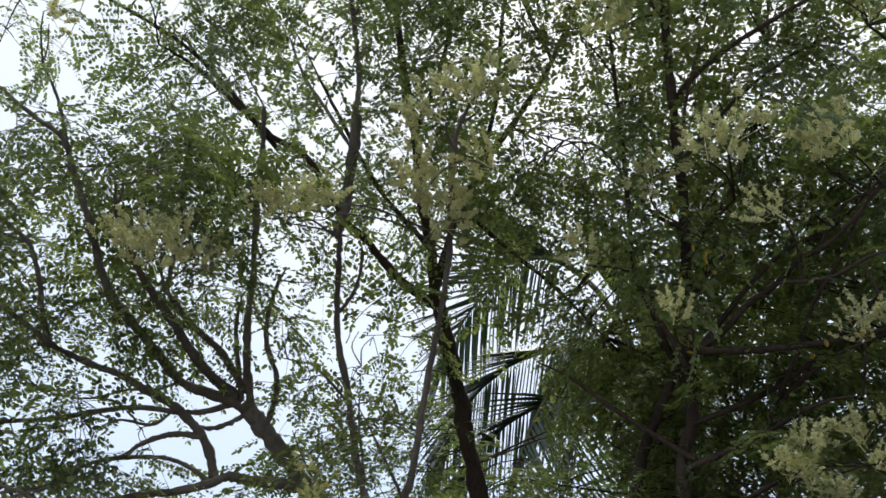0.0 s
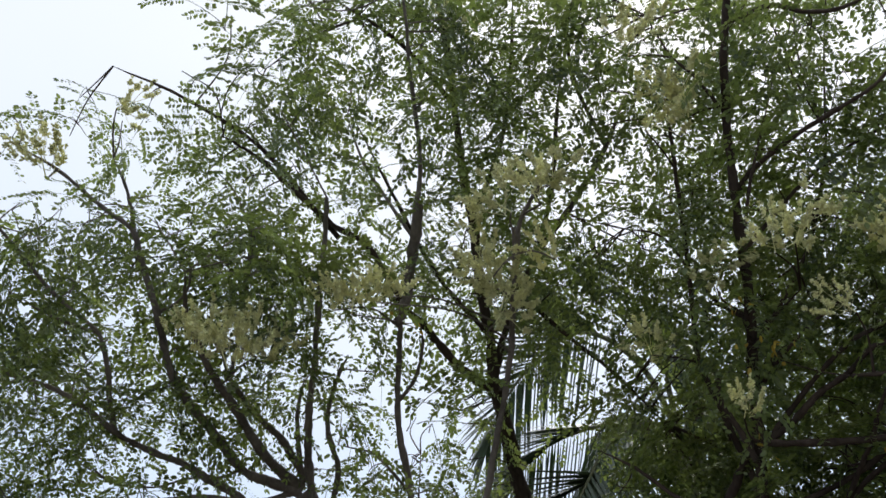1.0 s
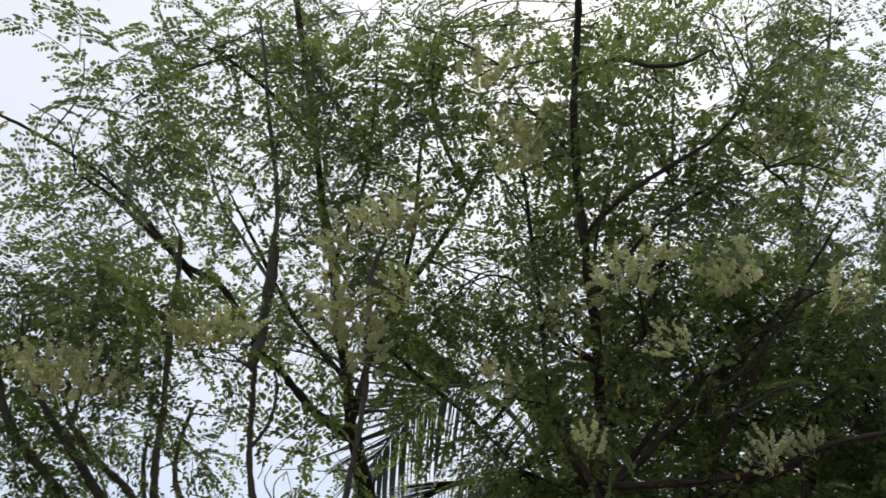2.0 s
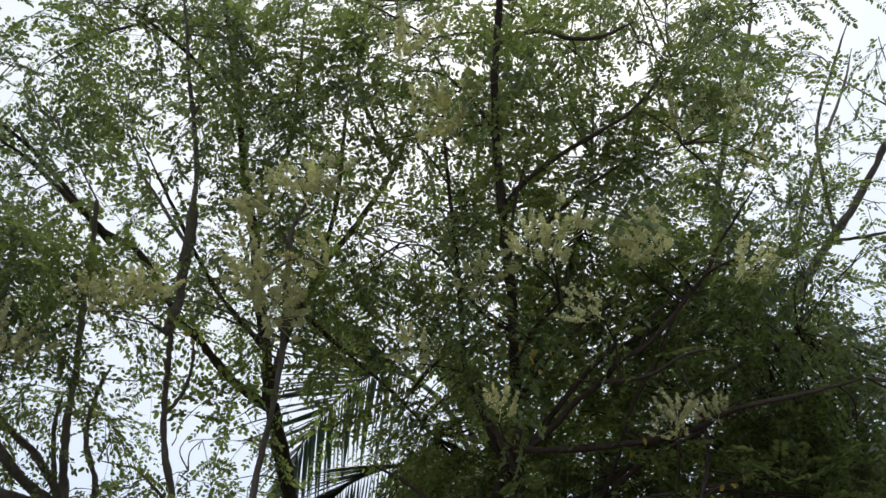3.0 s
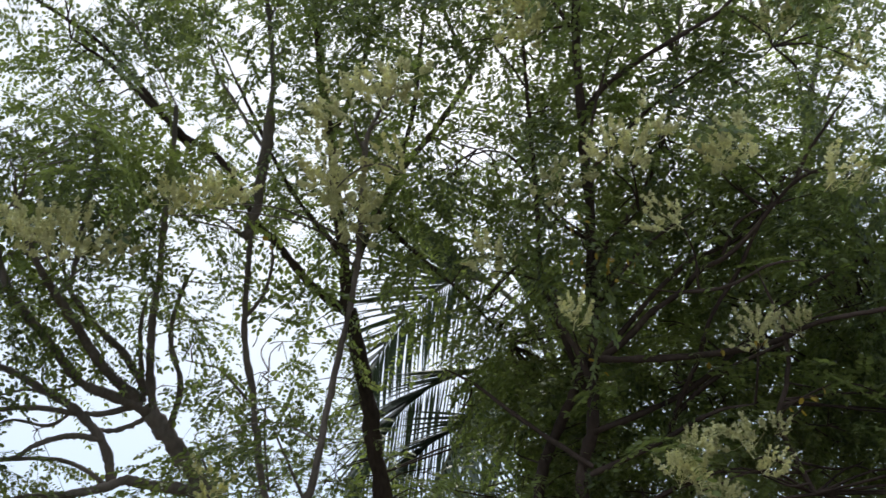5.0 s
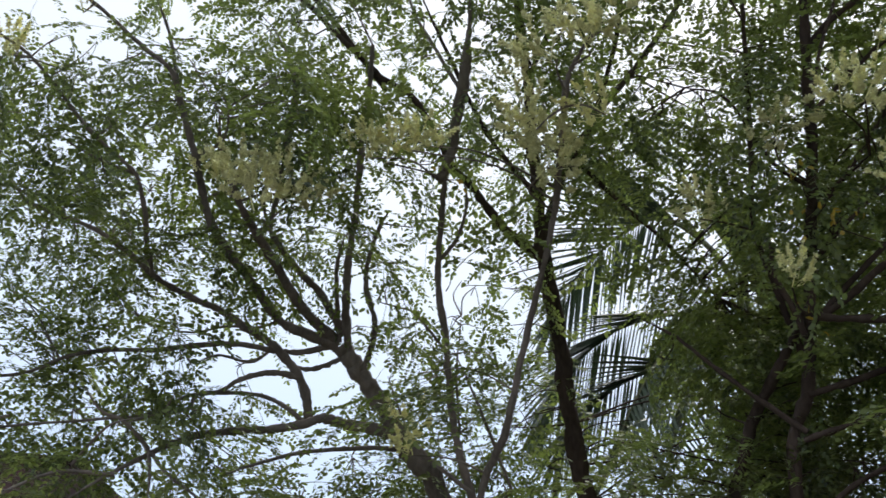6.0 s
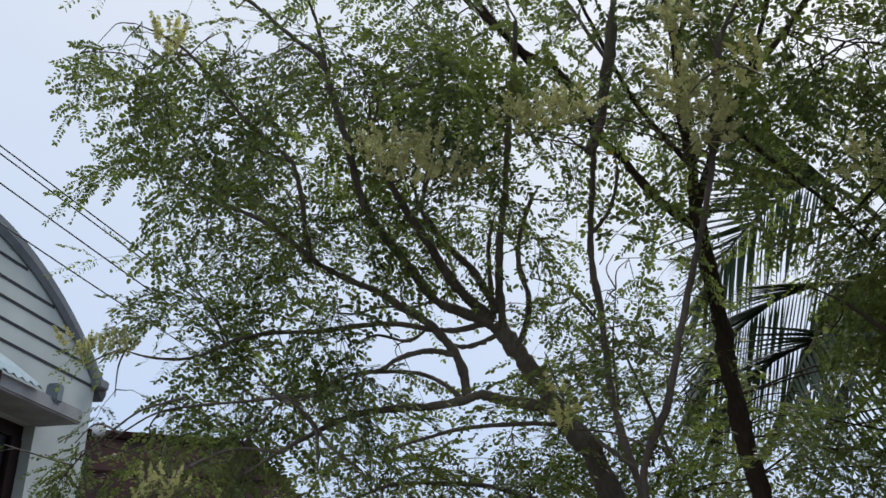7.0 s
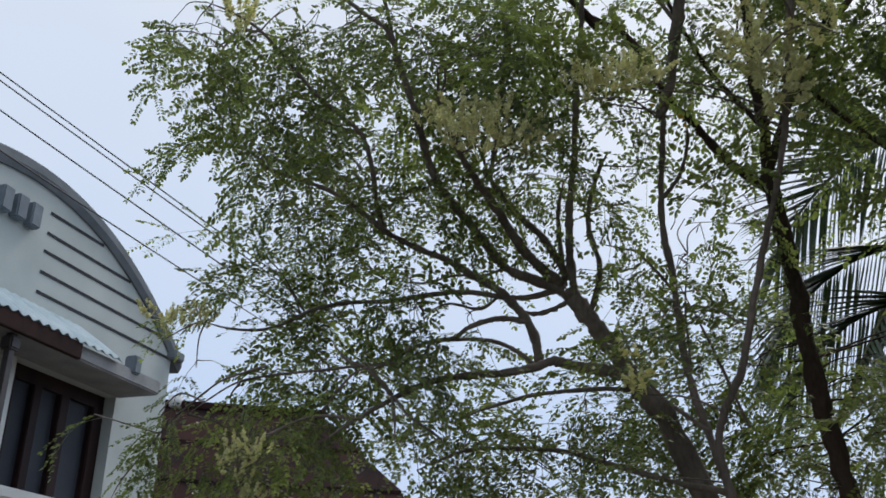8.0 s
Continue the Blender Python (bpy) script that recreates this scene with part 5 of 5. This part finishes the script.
clump(1.15, 2.53, 4.42, 4)
clump(0.40, 2.73, 4.59, 4)
clump(1.34, 2.59, 4.36, 4)
clump(-0.60, 2.87, 4.89, 4)
clump(0.58, 2.68, 4.39, 4)
clump(0.67, 2.49, 4.02, 4)
clump(0.07, 2.62, 4.17, 4)
clump(1.98, 2.78, 4.64, 4)
clump(0.54, 2.83, 4.62, 4)
clump(-0.36, 2.49, 4.34, 4)
clump(0.14, 2.57, 4.15, 4)
clump(1.56, 2.90, 4.94, 4)
clump(1.62, 2.46, 3.94, 4)
clump(1.01, 2.56, 4.46, 4)
clump(-0.59, 2.44, 4.62, 4)
clump(-0.24, 2.48, 4.11, 4)
clump(1.39, 2.38, 4.34, 4)
clump(-0.60, 2.80, 4.40, 4)
clump(-0.63, 2.47, 4.09, 4)
clump(-0.04, 2.46, 4.22, 4)
clump(1.88, 2.66, 4.34, 4)
clump(2.14, 3.04, 4.63, 3)
clump(1.60, 2.45, 3.06, 4)
clump(1.61, 2.69, 3.18, 4)
clump(1.53, 2.58, 3.39, 4)
clump(1.57, 2.75, 3.66, 4)
clump(1.36, 2.94, 3.69, 4)
clump(1.62, 2.82, 3.57, 4)
clump(1.80, 2.88, 3.11, 4)
clump(1.31, 2.75, 3.31, 4)
clump(1.10, 2.71, 3.24, 4)
clump(1.26, 2.45, 3.02, 4)
clump(1.07, 2.58, 2.98, 4)
clump(1.29, 2.59, 3.56, 4)
clump(-1.36, 2.74, 3.05, 4)
clump(-1.72, 3.00, 3.14, 4)
clump(-1.11, 2.82, 2.49, 4)
clump(-1.77, 2.86, 2.95, 4)
clump(-1.58, 2.97, 2.70, 4)
clump(-1.12, 2.72, 2.73, 4)
clump(-1.08, 2.66, 2.46, 4)
clump(-1.73, 3.01, 2.78, 4)
clump(0.29, 3.03, 2.61, 3)
clump(0.19, 3.44, 2.51, 3)
clump(0.24, 3.56, 2.52, 3)
clump(0.20, 2.90, 2.25, 3)
clump(-0.97, 2.49, 3.46, 4)
clump(-1.25, 2.45, 3.30, 4)
clump(-1.47, 2.42, 3.27, 4)
clump(-1.03, 2.73, 3.17, 4)
clump(-1.33, 2.53, 3.15, 4)
clump(-1.24, 2.37, 3.43, 4)
spray(left_tree, (-1.56, 2.22, 3.31), (-1.55, 2.22, 3.15), 0.7)
spray(left_tree, (-1.49, 2.22, 3.28), (-1.47, 2.22, 3.06), 0.7)
spray(left_tree, (-1.64, 2.22, 3.36), (-1.77, 2.22, 3.32), 0.7)
spray(left_tree, (-1.62, 2.22, 3.44), (-1.79, 2.22, 3.45), 0.7)
spray(left_tree, (-1.36, 2.22, 3.22), (-1.36, 2.22, 3.12), 0.7)
spray(left_tree, (-1.45, 2.22, 3.33), (-1.53, 2.22, 3.24), 0.7)
spray(left_tree, (-1.41, 2.22, 3.17), (-1.43, 2.22, 3.06), 0.7)
spray(left_tree, (-1.28, 2.22, 3.28), (-1.28, 2.22, 3.15), 0.7)
spray(left_tree, (-1.23, 2.22, 3.39), (-1.23, 2.22, 3.26), 0.7)
clump(-1.25, 2.85, 2.74, 5)
clump(-1.55, 2.99, 2.80, 5)
clump(-1.48, 2.98, 3.12, 5)
clump(-1.31, 2.84, 2.99, 5)
clump(0.60, 3.03, 3.61, 4)
clump(0.36, 2.69, 3.40, 4)
clump(0.53, 2.82, 3.39, 4)
clump(0.31, 2.60, 3.22, 4)
clump(0.09, 2.98, 3.50, 4)
clump(0.29, 2.70, 3.30, 4)
clump(0.46, 2.96, 3.60, 4)
clump(0.23, 2.79, 3.30, 4)
clump(0.15, 2.56, 4.56, 4)
clump(0.24, 2.38, 4.45, 4)
clump(1.05, 2.53, 4.04, 4)
clump(0.34, 2.41, 3.94, 4)
clump(0.77, 2.56, 4.60, 4)
clump(1.03, 2.33, 3.84, 4)
clump(0.70, 2.67, 4.50, 4)
clump(-0.09, 2.34, 4.45, 4)
clump(0.27, 2.53, 4.03, 4)
clump(0.75, 2.37, 4.35, 4)
clump(0.47, 3.35, 2.92, 4)
clump(0.47, 3.01, 2.89, 4)
clump(0.50, 3.36, 3.06, 4)
clump(0.49, 2.97, 2.70, 4)
clump(0.51, 2.98, 2.97, 4)
clump(0.54, 3.40, 3.05, 4)
clump(-0.78, 2.64, 3.33, 3)
clump(-0.63, 2.41, 3.09, 3)
clump(-0.64, 2.52, 3.30, 3)
clump(-0.73, 2.71, 3.25, 3)
spray(left_tree, (-1.73, 2.45, 2.28), (-1.86, 2.45, 2.23), 0.6)
spray(left_tree, (-1.76, 2.45, 2.25), (-1.89, 2.45, 2.17), 0.6)
spray(left_tree, (-1.77, 2.45, 2.22), (-1.81, 2.45, 2.08), 0.6)
spray(left_tree, (-1.80, 2.45, 2.19), (-1.79, 2.45, 2.05), 0.6)
spray(left_tree, (-1.71, 2.45, 2.25), (-1.75, 2.45, 2.16), 0.6)
spray(left_tree, (-1.69, 2.45, 2.28), (-1.75, 2.45, 2.22), 0.6)
clump(-0.90, 2.84, 3.13, 3)
clump(-1.18, 2.94, 3.20, 3)
clump(-1.10, 2.94, 3.05, 3)
clump(-0.92, 2.75, 3.05, 3)
clump(-1.07, 2.71, 3.03, 3)
clump(1.15, 4.23, 3.08, 6)
clump(1.92, 4.02, 3.14, 6)
clump(2.00, 4.00, 2.71, 6)
clump(1.34, 4.08, 3.17, 6)
clump(2.32, 3.83, 2.95, 6)
clump(1.24, 4.04, 3.46, 6)
clump(2.25, 4.02, 3.06, 6)
clump(2.15, 3.87, 3.54, 6)
clump(2.11, 4.27, 4.06, 6)
clump(1.20, 4.15, 2.90, 6)
clump(1.46, 3.77, 3.40, 6)
clump(2.28, 3.90, 3.82, 6)
clump(2.39, 4.04, 3.32, 6)
clump(1.86, 4.20, 3.24, 6)
clump(0.22, 3.49, 2.35, 4)
clump(0.21, 3.39, 2.55, 4)
clump(0.15, 3.06, 2.23, 4)
clump(-0.69, 2.45, 3.29, 4)
clump(-0.80, 2.54, 3.32, 4)
clump(-1.01, 2.54, 3.46, 4)
clump(-1.02, 2.74, 3.54, 4)
clump(-1.18, 2.64, 3.65, 4)
clump(-0.67, 2.42, 3.19, 4)
clump(-0.86, 2.51, 3.67, 4)
clump(-0.93, 2.47, 3.32, 4)
spray(left_tree, (-1.61, 2.45, 3.13), (-1.79, 2.40, 3.13), 0.7)
spray(left_tree, (-1.72, 2.45, 3.14), (-1.88, 2.40, 3.11), 0.7)
spray(left_tree, (-1.50, 2.45, 3.14), (-1.62, 2.40, 3.17), 0.7)
spray(left_tree, (-1.54, 2.45, 3.09), (-1.59, 2.40, 3.01), 0.7)
spray(left_tree, (-1.56, 2.22, 3.41), (-1.62, 2.22, 3.26), 0.7)
spray(left_tree, (-1.33, 2.22, 3.25), (-1.39, 2.22, 3.13), 0.7)
spray(left_tree, (-1.48, 2.22, 3.40), (-1.47, 2.22, 3.24), 0.7)
spray(left_tree, (-1.61, 2.42, 3.19), (-1.83, 2.30, 3.12), 0.72)
spray(left_tree, (-1.59, 2.42, 3.21), (-1.78, 2.30, 3.18), 0.72)
spray(left_tree, (-1.58, 2.46, 3.16), (-1.72, 2.38, 3.12), 0.72)
spray(left_tree, (-1.63, 2.23, 3.41), (-1.70, 2.31, 3.25), 0.72)
spray(left_tree, (-1.60, 2.29, 3.37), (-1.64, 2.37, 3.23), 0.72)
spray(left_tree, (-1.68, 2.16, 3.45), (-1.79, 2.16, 3.34), 0.72)
spray(left_tree, (-1.55, 2.31, 3.38), (-1.58, 2.38, 3.27), 0.72)
spray(left_tree, (-1.55, 2.51, 3.12), (-1.61, 2.53, 3.01), 0.72)

clump(-1.46, 2.38, 2.13, 2, scale=0.8)
clump(-1.36, 2.50, 2.19, 2, scale=0.8)
clump(-1.49, 2.36, 2.23, 1, scale=0.8)
clump(-1.53, 2.58, 2.14, 2, scale=0.8)
clump(-1.32, 2.37, 2.13, 2, scale=0.8)

# ---- flowers ----
flowers(-0.83, 2.30, 3.00, 0.78)
flowers(-0.77, 2.25, 2.99, 0.85)
flowers(-0.74, 2.25, 2.92, 0.91)
flowers(-0.71, 2.30, 2.97, 0.78)
flowers(-0.70, 2.40, 3.02, 0.78)
flowers(-0.68, 2.50, 3.04, 0.65)
flowers(-0.48, 2.40, 3.14, 0.65)
flowers(-0.43, 2.40, 3.12, 0.72)
flowers(-0.35, 2.35, 3.12, 0.78)
flowers(-0.31, 2.40, 3.16, 0.65)
flowers(-1.52, 2.50, 2.16, 0.5)
flowers(-1.48, 2.50, 2.08, 0.5)
flowers(-1.58, 2.50, 2.22, 0.5)
flowers(-1.48, 2.50, 2.22, 0.5)
flowers(-0.03, 2.47, 3.07, 0.95)
flowers(-0.02, 2.40, 3.18, 0.85)
flowers(-1.86, 2.55, 2.64, 0.66)
flowers(-1.80, 2.59, 2.66, 0.62)
flowers(-0.45, 2.93, 2.45, 0.85)
flowers(0.05, 2.21, 3.27, 0.95)
flowers(0.17, 2.21, 3.34, 0.95)
flowers(0.13, 2.24, 3.31, 0.85)
flowers(-0.01, 2.50, 3.12, 1.04)
flowers(-0.04, 2.54, 3.24, 0.76)
flowers(0.17, 2.43, 3.23, 0.76)
flowers(0.45, 2.13, 3.70, 0.95)
flowers(0.46, 2.20, 3.48, 1.04)
flowers(0.58, 2.17, 3.48, 0.95)
flowers(0.75, 2.16, 3.03, 0.94)
flowers(0.70, 2.18, 3.02, 0.70)
flowers(1.04, 2.15, 2.98, 0.94)
flowers(0.98, 2.18, 2.98, 0.70)
flowers(1.21, 2.14, 2.87, 0.78)
flowers(0.56, 2.29, 3.00, 0.85)
flowers(1.03, 2.39, 2.56, 0.47)
flowers(1.15, 2.38, 2.58, 0.55)
flowers(1.54, 2.37, 3.59, 0.94)
flowers(1.72, 2.56, 3.58, 0.86)
flowers(1.22, 2.15, 3.39, 0.78)
flowers(1.00, 2.37, 2.33, 0.35)
flowers(0.85, 2.19, 2.83, 0.62)
flowers(0.39, 2.49, 2.92, 0.76)
flowers(0.56, 2.37, 2.66, 0.55)
flowers(-1.30, 2.24, 3.62, 0.95)
flowers(-1.11, 2.25, 3.87, 0.76)
flowers(-0.03, 2.30, 4.05, 0.85)
flowers(0.99, 2.28, 2.54, 0.57)
flowers(0.74, 2.30, 2.25, 0.66)
flowers(0.77, 2.30, 2.20, 0.70)
flowers(0.79, 2.30, 2.14, 0.55)
flowers(0.91, 2.30, 2.26, 0.66)
flowers(0.92, 2.30, 2.22, 0.50)
flowers(0.72, 2.30, 2.21, 0.50)
flowers(-1.46, 2.20, 3.43, 0.76)
yellow_leaf(0.62, 2.35, 2.87)
yellow_leaf(0.71, 2.40, 2.74)
yellow_leaf(0.63, 2.40, 2.77)
yellow_leaf(0.63, 2.50, 2.56)
yellow_leaf(0.97, 2.43, 2.49)
yellow_leaf(1.13, 2.42, 2.32)
yellow_leaf(-0.35, 2.75, 3.21)
yellow_leaf(-0.27, 2.80, 3.18)
yellow_leaf(-0.28, 2.80, 3.16)
yellow_leaf(0.63, 2.40, 2.77)
yellow_leaf(0.73, 2.40, 2.76)
yellow_leaf(0.70, 2.40, 2.72)
yellow_leaf(0.63, 2.40, 2.91)
yellow_leaf(1.07, 2.30, 2.28)
yellow_leaf(1.12, 2.30, 2.30)
yellow_leaf(0.64, 2.55, 2.56)
yellow_leaf(0.99, 2.35, 2.48)
yellow_leaf(0.71, 2.40, 2.75)
yellow_leaf(0.63, 2.40, 2.90)

for t in trees:
    t.finish()
